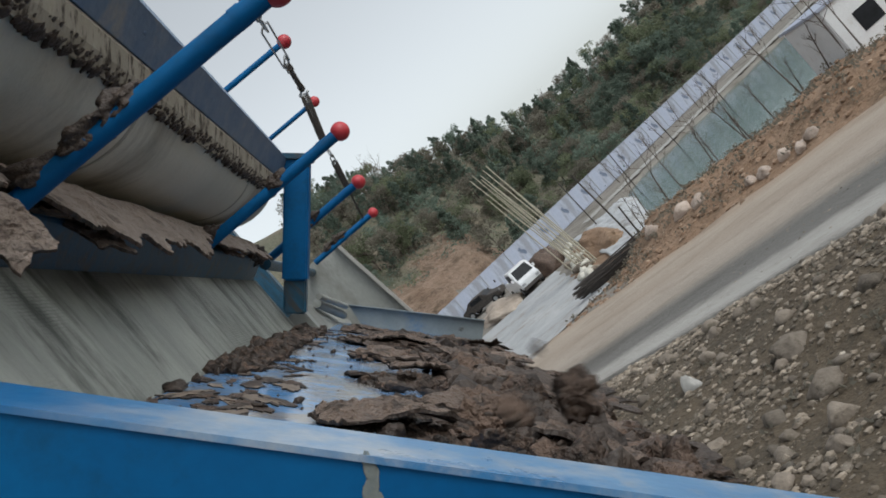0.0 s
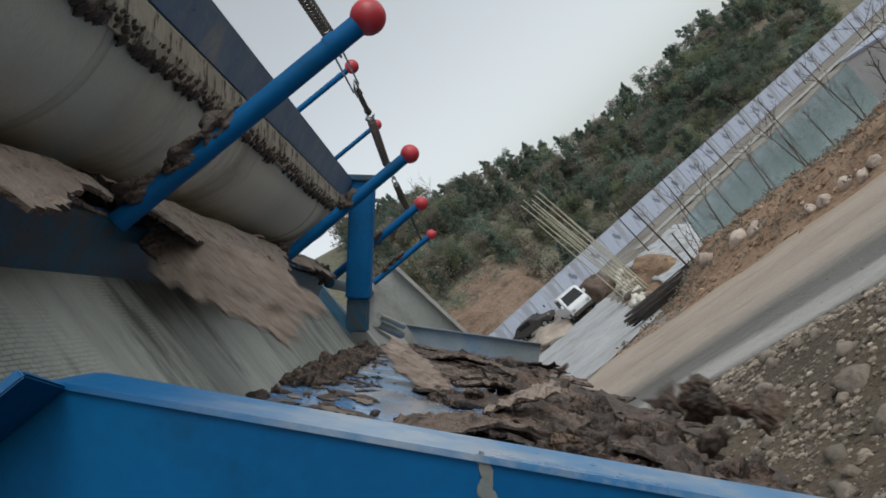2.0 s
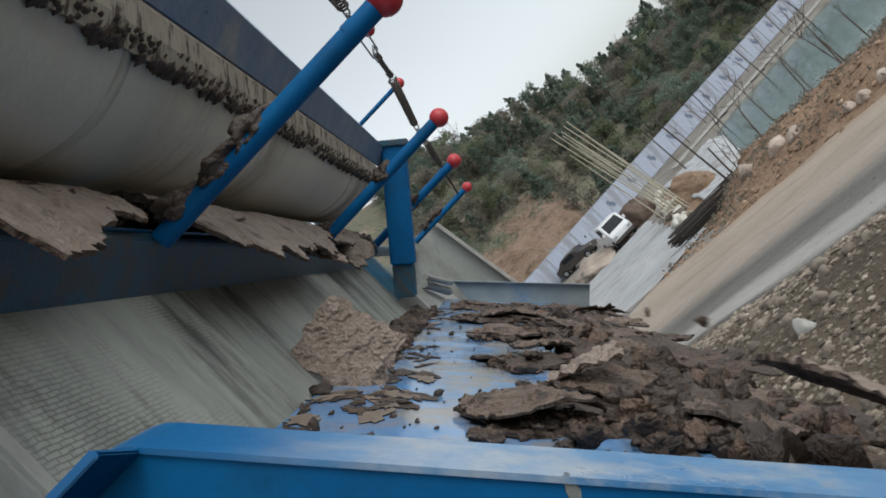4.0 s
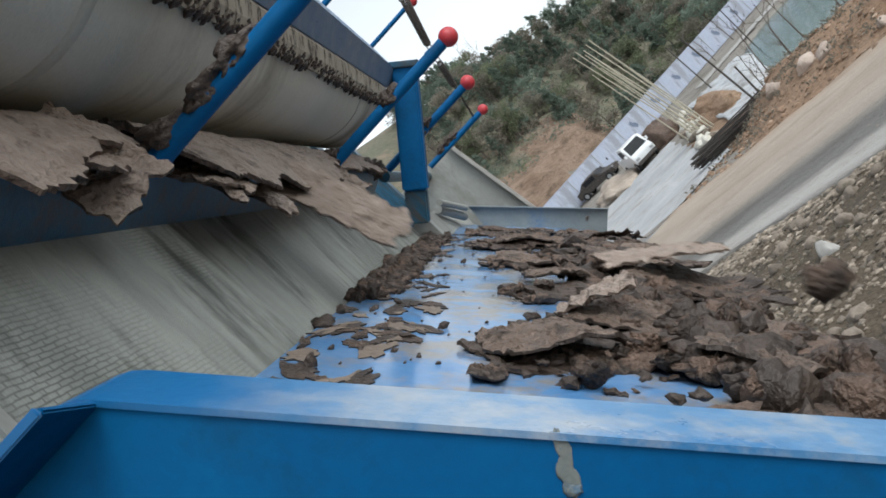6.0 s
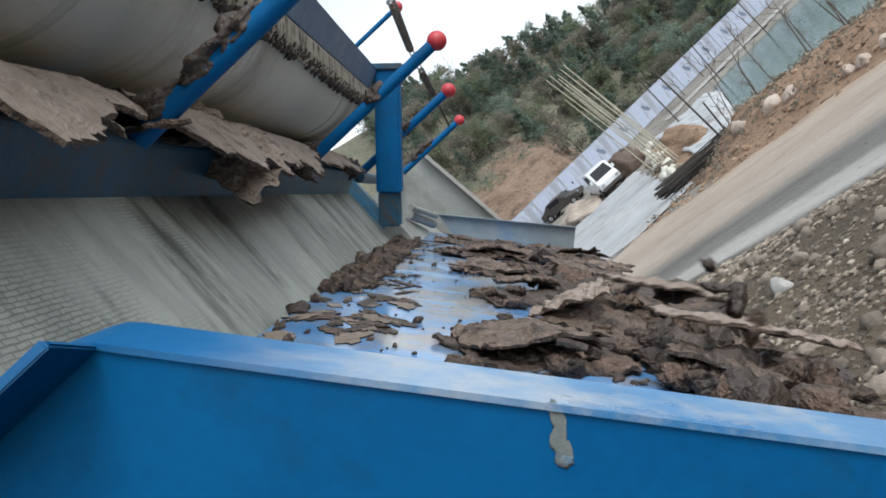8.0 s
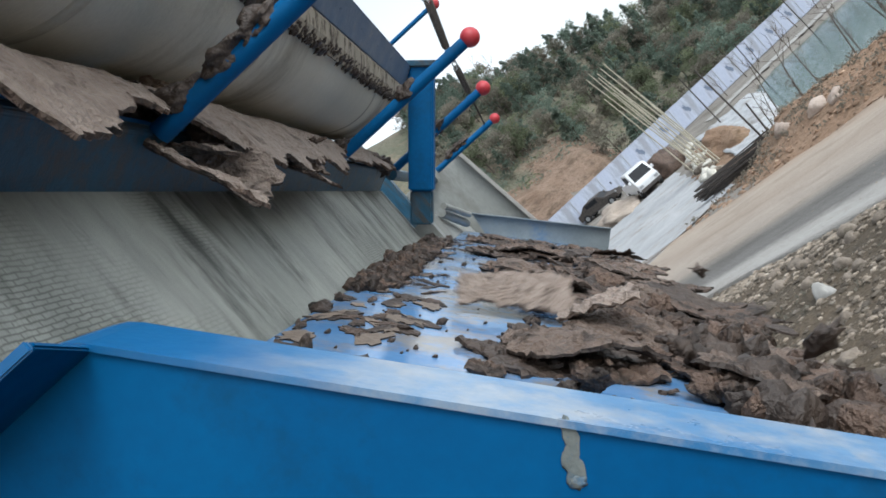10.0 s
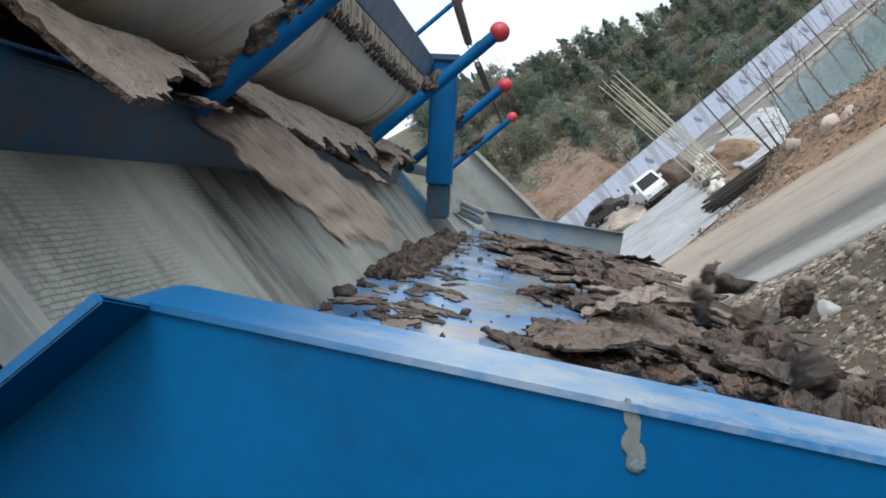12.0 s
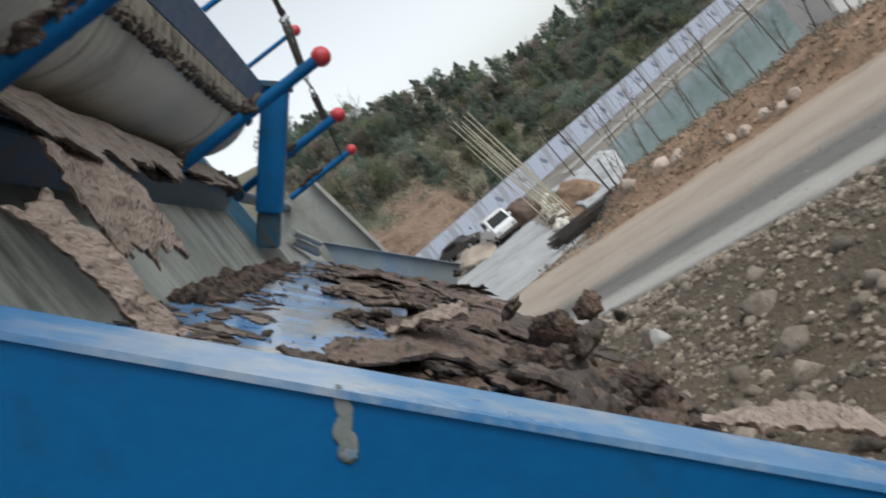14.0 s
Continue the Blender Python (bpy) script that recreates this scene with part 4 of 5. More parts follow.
    for i in range(26):
        y = 1.66 + i * 0.057
        bm = bmesh.new()
        cake(bm, rng.uniform(0.05, 0.08), rng.uniform(0.07, 0.12), 0.010, i + 800, 10, 12, 0.35, 0.0, 0.8)
        ob = lit_top_tones("mud_chunk", bm, MUD, MUD_DARK)
        ob.matrix_world = Matrix.Translation(on_floor(0.035 + rng.uniform(-0.008, 0.008), y, 0.007)) @ pose(0, 0, 0, 0, 48, 0) @ pose(0, 0, 0, rng.uniform(-6, 6), rng.uniform(-4, 10), rng.uniform(-20, 20))
        tagged(ob, "crumbled dark mud banked against the cloth", "mud", "mud chunks on the chute")
    # crumbs and thin flakes on the wet plate
    for i in range(90):
        y, s = rng.uniform(0.85, 3.3), rng.uniform(0.03, 0.26)
        r = 0.0016 + 0.0055 * rng.random() ** 2
        bm = bmesh.new()
        lump(bm, (0, 0, 0), (r * 1.5, r * 1.5, r), i, 1, 0.6)
        ob = obj("mud_crumb", bm, MUD_DARK, True)
        ob.location = on_floor(s, y, r * 0.4)
        tagged(ob, "crumb of dark mud on the wet plate", "mud", "crumbs on the chute")
    for i in range(90):
        y = rng.uniform(0.85, 1.75) if i < 62 else rng.uniform(1.7, 3.2)
        s = rng.uniform(0.012, 0.15) if i < 62 else rng.uniform(0.06, 0.14)
        bm = bmesh.new()
        slab(bm, rng.uniform(0.010, 0.035), rng.uniform(0.02, 0.085), 0.0022, i + 300, ring=20, rag=0.5)
        ob = lit_top_tones("mud_flake", bm, rng.choice((MUD, MUD_DARK, EARTH_FILM)), MUD_DARK)
        ob.matrix_world = Matrix.Translation(on_floor(s, y, 0.0012)) @ pose(0, 0, 0, 0, 48, 0) @ pose(0, 0, 0, 0, 0, rng.uniform(-35, 35))
        tagged(ob, "thin flake of mud stuck to the wet plate", "mud", "flakes on the chute")
    for s, y, r in ((0.010, 1.36, 0.013), (0.012, 1.47, 0.009), (0.05, 1.12, 0.010), (0.16, 0.98, 0.016), (0.02, 1.58, 0.008), (0.14, 1.30, 0.008)):
        floor_clod(rng, s, y, r, 3 + int(100 * y), MUD_DARK, "small dark clod of mud on the wet plate", "clods banked on the chute", 0.5)


def build_lever_lumps():
    rng = random.Random(5)
    for y, xs in ((1.14, (-0.205, -0.140, -0.085)), (2.053, (-0.225, -0.03)), (2.976, (-0.04, -0.09, -0.14)), (4.09, (-0.10, -0.06, -0.02))):
        for i, x in enumerate(xs):
            bm = bmesh.new()
            lump(bm, (0, 0, 0), (rng.uniform(0.026, 0.038), 0.019, 0.016), rng.randint(0, 999), 4, 0.6, 1.35)
            ob = obj("mud_lump", bm, MUD_DARK, True)
            ob.location = (x, y, 0.400)
            ob.rotation_euler = (rng.uniform(-0.4, 0.4), rng.uniform(-0.3, 0.3), rng.uniform(-0.4, 0.4))
            tagged(ob, "lump of mud wrapped round a lever", "mud", "lumps on the levers")
    # wet mud piled up at the far end of the scraper
    for i in range(9):
        r = rng.uniform(0.016, 0.034)
        bm = bmesh.new()
        lump(bm, (0, 0, 0), (r, r * 1.5, r * 0.9), 60 + i, 3, 0.7, 1.6)
        ob = obj("mud_lump", bm, rng.choice((MUD, MUD_DARK)), True)
        y = 2.66 + 0.022 * i
        ob.location = (-0.255 + rng.uniform(-0.01, 0.02), y, 0.418 + rng.uniform(-0.02, 0.004))
        tagged(ob, "lump of dark mud stuck on the end of the scraper", "mud", "lumps on the scraper")


# the way of the cake over the scraper: (length, x, z, droop in degrees)
WAY = [(-3.0, -3.355, 0.496, 0), (0.0, -0.355, 0.500, 1), (0.04, -0.314, 0.500, 12), (0.09, -0.268, 0.483, 40), (0.14, -0.240, 0.441, 62), (0.20, -0.225, 0.383, 74), (0.28, -0.212, 0.304, 81)]


def on_way(s):
    c = [float(np.interp(s, [w[0] for w in WAY], [w[k] for w in WAY])) for k in (1, 2, 3)]
    return c


CAKE = []
SHEETS = []
FEED = 0.06
# pieces that tear off: time, y, width, length
TEARS = [(0.33, 1.02, 0.06, 0.22), (0.45, 1.32, 0.06, 0.20), (0.78, 2.30, 0.14, 0.15), (1.02, 1.36, 0.07, 0.10), (1.62, 1.92, 0.11, 0.17), (1.80, 1.24, 0.10, 0.20), (2.42, 1.27, 0.09, 0.16),
         (2.85, 1.75, 0.13, 0.16), (3.3, 0.96, 0.12, 0.16), (3.75, 1.45, 0.12, 0.15), (4.1, 2.35, 0.14, 0.16), (4.70, 1.75, 0.30, 0.15), (5.30, 1.88, 0.13, 0.22), (5.86, 1.50, 0.12, 0.22),
         (6.15, 1.02, 0.10, 0.14), (6.33, 2.00, 0.09, 0.22), (6.58, 1.26, 0.05, 0.18), (6.82, 1.38, 0.06, 0.24), (7.30, 1.23, 0.07, 0.22), (7.33, 1.52, 0.14, 0.16), (7.14, 0.95, 0.20, 0.17), (8.12, 1.45, 0.10, 0.18),
         (8.6, 1.88, 0.13, 0.17), (9.15, 0.97, 0.12, 0.16), (9.6, 1.55, 0.12, 0.18), (10.12, 1.26, 0.07, 0.22), (10.62, 1.60, 0.13, 0.18), (10.84, 1.13, 0.028, 0.27), (11.33, 1.60, 0.10, 0.25), (11.84, 1.19, 0.08, 0.26),
         (12.30, 2.30, 0.14, 0.15), (12.83, 1.76, 0.10, 0.25), (13.15, 1.00, 0.10, 0.16), (13.72, 1.10, 0.06, 0.20), (13.88, 1.33, 0.22, 0.26), (14.6, 1.78, 0.14, 0.17), (14.9, 0.95, 0.14, 0.17), (15.1, 2.30, 0.14, 0.16)]


def hanging_sheet(y0, y1, front, seed):
    """One breadth of cake bent over the scraper, from under the roller to its torn front."""
    rng = random.Random(seed)
    o = Vector((rng.random() * 90, rng.random() * 90, rng.random() * 90))
    nx, ny = 30, int((y1 - y0) / 0.006)
    bm = bmesh.new()
    top, bot = [], []
    for j in range(ny + 1):
        y = y0 + (y1 - y0) * j / ny
        v = 2 * j / ny - 1
        bite = 0.75 * noise.noise(Vector((y * 5, 0, 1)) + o) + 0.38 * noise.noise(Vector((y * 17, 0, 2)) + o) + 0.15 * noise.noise(Vector((y * 55, 0, 3)) + o) + 0.06 * rng.uniform(-1, 1)
        end = front + 0.072 * bite - 0.03 * abs(v) ** 6
        rt, rb = [], []
        for i in range(nx + 1):
            u = i / nx
            s = -0.13 + (end + 0.13) * u
            x, z, droop = on_way(s)
            a = radians(droop)
            nrm = Vector((math.sin(a), 0, math.cos(a)))
            ridge_ = 0.0034 * noise.noise(Vector((s * 95, y * 9, 1)) + o) + 0.0028 * noise.noise(Vector((s * 210, y * 30, 2)) + o) + 0.0016 * noise.noise(Vector((s * 300, y * 300, 4)) + o)
            wave = 0.010 * noise.noise(Vector((s * 6, y * 7, 7)) + o) * u
            th = 0.012 * (1 - 0.5 * u ** 5)
            p = Vector((x, y + 0.008 * noise.noise(Vector((s * 30, v, 8)) + o) * abs(v) ** 4, z)) + nrm * wave
            rt.append(bm.verts.new(p + nrm * (th * 0.5 + ridge_)))
            rb.append(bm.verts.new(p - nrm * (th * 0.5 - ridge_ * 0.5)))
        top.append(rt)
        bot.append(rb)
    # upper face gets the lit pale tone, underside and torn edges a shaded brown
    for j in range(ny):
        for i in range(nx):
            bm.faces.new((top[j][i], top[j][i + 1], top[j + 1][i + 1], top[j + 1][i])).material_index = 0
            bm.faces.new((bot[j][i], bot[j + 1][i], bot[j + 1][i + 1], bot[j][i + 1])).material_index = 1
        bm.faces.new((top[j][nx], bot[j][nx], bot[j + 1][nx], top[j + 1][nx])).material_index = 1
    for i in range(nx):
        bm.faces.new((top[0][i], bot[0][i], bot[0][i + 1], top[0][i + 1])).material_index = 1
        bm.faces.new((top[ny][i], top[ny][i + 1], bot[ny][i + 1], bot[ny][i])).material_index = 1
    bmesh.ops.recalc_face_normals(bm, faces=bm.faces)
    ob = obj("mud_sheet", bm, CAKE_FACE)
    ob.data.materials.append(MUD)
    return tagged(ob, "wide wrinkled sheet of pale mud cake hanging over the scraper", "mud", "hanging sheets")


def build_cake():
    """Breadths of cake that creep over the scraper, and pieces that tear off below them."""
    rng = random.Random(23)
    for k, (y0, y1, front) in enumerate(((0.79, 1.115, 0.220), (1.165, 2.035, 0.245), (2.075, 2.81, 0.210))):
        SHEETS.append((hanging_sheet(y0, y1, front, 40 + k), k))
    for t, y, w, length in TEARS:
        bm = bmesh.new()
        cake(bm, length, w, 0.009, rng.randint(0, 99999), 26, max(8, int(w * 160)), 0.22, rng.uniform(0.02, 0.07), 0.5)
        ob = lit_top_tones("mud_cake", bm, CAKE_FACE, MUD)
        tagged(ob, "torn strip of pale brown mud cake peeling off the scraper", "mud", "cake strips")
        CAKE.append((ob, t, y, w, length, rng.uniform(-5, 5), rng.randint(0, 9999)))


def sheet_rows(k):
    """A breadth of cake that creeps a little and settles back as pieces tear off it."""
    rng = random.Random(300 + k)
    rows, t, d = [(0.0, pose(0, 0, 0))], 0.0, 0.0
    while t < 13.4:
        t += rng.uniform(0.5, 1.0)
        d = max(-0.012, min(0.012, d + rng.uniform(-0.008, 0.008)))
        rows.append((t, pose(d * 0.7, 0.3 * d, -d * 0.7)))
    if rows[-1][0] < 13.9:
        rows.append((14.0, rows[-1][1]))
    return rows


def cake_rows(tt, y, wide, depth, yaw, seed):
    """Rows of one piece: creep along the way, tear, fall, slide down the chute and drop to the ground."""
    rng = random.Random(seed)
    tear = 0.140 + 0.30 * depth
    s0 = tear - FEED * tt
    twist = rng.uniform(30, 65) * min(1.0, (0.09 / wide) ** 1.6)
    rows = []
    def ride(s):
        """Middle and droop of a piece whose two ends lie on the way."""
        (xa, za, _), (xb, zb, _) = on_way(s - depth * 0.45), on_way(s + depth * 0.45)
        return (xa + xb) / 2, (za + zb) / 2, math.degrees(math.atan2(za - zb, xb - xa))
    def at(s):
        x, z, a = ride(s)
        x, z = x - 0.012 * math.sin(radians(a)), z - 0.012 * math.cos(radians(a))
        return Matrix.Translation((x, y, z)) @ pose(0, 0, 0, 0, a, yaw * smooth(-0.1, 0.1, s)) @ pose(0, 0, 0, twist * smooth(tear - 0.05, tear, s), 0, 0)
    t = 0.0
    while t < min(tt, 14.0):
        rows.append((t, at(s0 + FEED * t)))
        t += 0.5 if s0 + FEED * t < -0.12 else 0.2
    if tt >= 14.0:
        rows.append((14.0, at(s0 + FEED * 14.0)))
        return rows
    tt = max(tt, rows[-1][0] + 0.04 if rows else 0.0)
    x0, z0, a0 = ride(tear)
    spin, vx, vy = rng.uniform(-90, 110), rng.uniform(0.05, 0.30), rng.uniform(-0.12, 0.12)
    roll = rng.uniform(-110, 110)
    # free fall to the chute
    fall, dt = 0.0, 0.05
    p = Vector((x0, y, z0))
    while True:
        m = Matrix.Translation(p) @ pose(0, 0, 0, 0, a0 + spin * fall, yaw) @ pose(0, 0, 0, twist + roll * fall, 0, 0)
        rows.append((tt + fall, m))
        fall += dt
        q = Vector((x0 + vx * fall, y + vy * fall, z0 - 0.1 * fall - 4.9 * fall * fall))
        if (q - on_floor(0, q.y)).dot(UP) < 0.03:
            break
        p = q
    # slide down the plate, slowed by the bed, and over its edge
    s = max(0.02, (p - on_floor(0, p.y)).dot(DOWN))
    v = rng.uniform(0.7, 1.3)
    t = tt + fall
    hop = rng.uniform(0.02, 0.06)
    tilt = rng.uniform(-30, 30)
    stay = rng.random() < 0.10 and depth < 0.115
    stop = rng.uniform(0.25, 0.5)
    turn = a0 + spin * (fall - dt)
    while s < RUN + 0.02 and t < 13.95:
        flat = 48 + tilt
        m = Matrix.Translation(on_floor(s, p.y, 0.035 + hop * abs(math.sin(s * 14)))) @ pose(0, 0, 0, 0, turn + (flat - turn) * smooth(0, 0.16, t - tt - fall), yaw) @ pose(0, 0, 0, (twist + roll * (fall - dt)) * (1 - smooth(0.0, 0.2, t - tt - fall)), 0, 0)
        rows.append((t, m))
        if stay and s > stop:
            break
        t += 0.07
        s += v * 0.07
        v *= 1.04
    end = rows[-1][1]
    if not (stay and s > stop) and s >= RUN:
        e, pe = end, end.translation.copy()
        g = 0.0
        while True:
            g += 0.08
            c = pe + DOWN * v * g + Vector((0, 0, -4.9 * g * g))
            low = land(c.x, c.y) + 0.02
            if c.z < low or t + g > 13.97:
                break
            end = Matrix.Translation(c) @ pose(0, 0, 0, 0, 48 + tilt + 160 * g, yaw)
            rows.append((t + g, end))
        if t + g <= 13.97:
            c.z = low
            end = Matrix.Translation(c) @ pose(0, 0, 0, rng.uniform(-12, 12), 180 * round((48 + tilt + 160 * g) / 180) + rng.uniform(-10, 10), yaw)
            rows.append((t + g, end))
    out = []
    for r in rows:
        if not out or frame(r[0]) > frame(out[-1][0]):
            out.append(r)
    if frame(out[-1][0]) < frame(14.0):
        out.append((14.0, out[-1][1]))
    return out


CLODS = []


def build_clods():
    """Clods that break off and bounce across the bed and over the edge."""
    rng = random.Random(77)
    for i in range(110):
        bm = bmesh.new()
        r = rng.choice((0.005, 0.007, 0.009, 0.011, 0.014, 0.018, 0.024, 0.030) if i % 2 else (0.005, 0.008, 0.012))
        lump(bm, (0, 0, 0), (r * 1.5, r * 1.3, r * 0.7), i + 900, 2, 1.1, 2.3)
        ob = obj("mud_clod", bm, rng.choice((MUD, MUD_DARK, MUD_DARK)), True)
        tagged(ob, "tumbling clod of dark wet mud", "mud", "tumbling clods")
        CLODS.append((ob, -0.5 + 14.4 * i / 110 + rng.uniform(-0.05, 0.05), rng.uniform(0.95, 3.0), r, i))
    # lumps that slide off together
    for j, burst in enumerate((0.15, 1.0, 1.9, 4.35, 5.0, 6.45, 7.45, 7.95, 10.35, 12.0, 13.0, 13.95)):
        for k in range(5):
            bm = bmesh.new()
            r = rng.uniform(0.010, 0.022)
            lump(bm, (0, 0, 0), (r * 1.6, r * 1.4, r * 0.7), 40 * j + k + 2000, 3, 0.6, 1.9)
            ob = obj("mud_lump", bm, rng.choice((MUD, MUD, MUD_DARK)), True)
            tagged(ob, "ragged lump of brown mud tumbling off the chute", "mud", "tumbling lumps")
            CLODS.append((ob, burst - 0.12 + rng.uniform(-0.12, 0.1), rng.uniform(1.0, 1.75), r, 500 + 10 * j + k))


def clod_rows(start, y, r, seed):
    """A clod rests on the tray or bed, then breaks away, hops down the plate and falls to the ground."""
    rng = random.Random(seed * 13 + 1)
    s = rng.uniform(0.30, 0.50) if r < 0.012 else rng.uniform(0.42, 0.56)
    v, t = rng.uniform(0.5, 1.0), start
    axis = rng.uniform(0, 360)
    rest = on_floor(s, y, 0.012 + r * 0.4)
    rows = [(min(0.0, t - 0.02) if t > 0.02 else t - 0.02, Matrix.Translation(rest) @ pose(0, 0, 0, axis, 48, 0))]
    if t > 0.06:
        rows.append((t - 0.03, rows[0][1]))
    hop = rng.uniform(0.02, 0.09)
    n = 0
    ang = 48.0
    p = rest
    while s < RUN + 0.02:
        ang += 40
        p = on_floor(s, y + 0.1 * (rng.random() - 0.5) * (n > 0) * 0.3, 0.03 + r * 0.5 + hop * abs(math.sin(n * 0.8)))
        rows.append((t, Matrix.Translation(p) @ pose(0, 0, 0, axis, ang, 0)))
        t += 0.07
        s += v * 0.07
        v *= 1.12
        n += 1
    g = 0.0
    while True:
        g += 0.08
        ang += 40
        c = p + DOWN * v * g + Vector((0.25 * g, 0, 0.35 * g - 4.9 * g * g))
        low = land(c.x, c.y) + r * 0.5
        if c.z < low:
            c.z = low
            rows.append((t + g, Matrix.Translation(c) @ pose(0, 0, 0, axis, ang, 0)))
            break
        rows.append((t + g, Matrix.Translation(c) @ pose(0, 0, 0, axis, ang, 0)))
    keep = [r_ for r_ in rows if 0 <= r_[0] <= 14.0]
    before = [r_ for r_ in rows if r_[0] < 0]
    after = [r_ for r_ in rows if r_[0] > 14.0]
    if before and (not keep or keep[0][0] > 0):
        keep.insert(0, (0.0, before[-1][1]))
    if not keep:
        keep = [(0.0, rows[0][1])]
    if after:
        keep.append((14.0, after[0][1] if after[0][0] < 14.05 else keep[-1][1]))
    out = []
    for r_ in keep:
        if not out or frame(r_[0]) > frame(out[-1][0]):
            out.append(r_)
    if frame(out[-1][0]) < frame(14.0):
        out.append((14.0, out[-1][1]))
    return out


def slip_rows(m, a, b, d):
    """A slab of the bed that gives way twice and creeps a little down the plate."""
    t1, t2 = 0.6 + 5.5 * a, 7.2 + 5.5 * b
    m1 = Matrix.Translation(DOWN * (0.01 + 0.03 * d)) @ m
    m2 = Matrix.Translation(DOWN * (0.015 + 0.02 * a)) @ m1 @ pose(0, 0, 0, 0, 0, 12 * (b - 0.5))
    return [(0.0, m), (t1, m), (t1 + 0.25, m1), (t2, m1), (t2 + 0.25, m2), (14.0, m2)]


def motions():
    for i, (ob, m, a, b, d) in enumerate(BED):
        if i % 3 == 0:
            walk(ob, slip_rows(m, a, b, d))
    for ob, k in SHEETS:
        walk(ob, sheet_rows(k))
    for ob, t, y, w, length, yaw, seed in CAKE:
        walk(ob, cake_rows(t, y, w, length, yaw, seed))
    for ob, start, y, r, seed in CLODS:
        walk(ob, clod_rows(start, y, r, seed))


# ---- the site beyond ----
def leaf_mesh(name, clumps, size, seed, material, flat=0.6):
    """Small leaf blades scattered through clumps (x, y, z, rx, rz, count)."""
    rng = np.random.RandomState(seed)
    verts, faces = [], []
    for cx, cy, cz, rx, rz, n in clumps:
        for _ in range(n):
            d = rng.normal(size=3)
            d = d / np.linalg.norm(d) * rng.uniform(0.45, 1.0)
            c = np.array((cx + d[0] * rx, cy + d[1] * rx, cz + d[2] * rz))
            u = rng.normal(size=3)
            u[2] *= flat
            u /= np.linalg.norm(u)
            v = np.cross(u, rng.normal(size=3))
            v /= np.linalg.norm(v)
            s = size * rng.uniform(0.5, 1.2)
            k = len(verts)
            verts += [tuple(c - u * s), tuple(c + v * s * 0.5), tuple(c + u * s), tuple(c - v * s * 0.5)]
            faces.append((k, k + 1, k + 2, k + 3))
    me = bpy.data.meshes.new(name)
    me.from_pydata(verts, [], faces)
    me.materials.append(material)
    return new(name, me)


def make_tree(kind, seed):
    rng = random.Random(seed)
    if kind == "pine":
        t = thing("pine_tree", "dark green pine with layered boughs on the hillside", "tree", group="hillside pines")
        h = 6.0
        clumps = []
        for i in range(11):
            z = 1.3 + 0.42 * i
            r = (1.9 - 0.14 * i) * rng.uniform(0.75, 1.15)
            for k in range(3):
                a = rng.uniform(0, 6.28)
                clumps.append((math.cos(a) * r * 0.55, math.sin(a) * r * 0.55, z + rng.uniform(-0.2, 0.2), r * 0.55, 0.32, 30))
        leaf, size, bare = LEAF, 0.20, False
    elif kind == "broadleaf":
        t = thing("broadleaf_tree", "rounded dark green broadleaf tree on the hillside", "tree", group="hillside broadleaf trees")
        h = 4.6
        clumps = [(rng.uniform(-1.3, 1.3), rng.uniform(-1.3, 1.3), rng.uniform(1.6, 4.4), rng.uniform(0.55, 1.0), rng.uniform(0.4, 0.8), 62) for _ in range(17)]
        leaf, size, bare = {3: LEAF, 4: LEAF_B, 5: LEAF_C}[seed], 0.17, False
        if seed == 5:
            tagged(t, "grey-brown leafless scrub tree on the hillside", group="hillside scrub trees")
    else:
        t = thing("bush", "scrubby olive and dry brown bush on the slope", "bush", group="hillside bushes")
        h = 1.6
        clumps = [(rng.uniform(-1.2, 1.2), rng.uniform(-1.2, 1.2), rng.uniform(0.3, 1.5), rng.uniform(0.4, 0.8), rng.uniform(0.3, 0.6), 46) for _ in range(12)]
        leaf, size, bare = (LEAF_B if seed % 2 else LEAF_C), 0.14, True
    bm = bmesh.new()
    rod(bm, (0, 0, -0.4), (0.05, 0.03, h * 0.75), 0.11 if h > 2 else 0.04, 0.04, 7)
    for i in range(6):
        z = h * rng.uniform(0.25, 0.6)
        a = rng.uniform(0, 6.28)
        rod(bm, (0, 0, z), (math.cos(a) * h * 0.22, math.sin(a) * h * 0.22, z + h * 0.16), 0.04, 0.015, 5)
    part("trunk", bm, BARK, t)
    crown = leaf_mesh("crown", clumps, size, seed, leaf)
    crown.parent = t
    return t


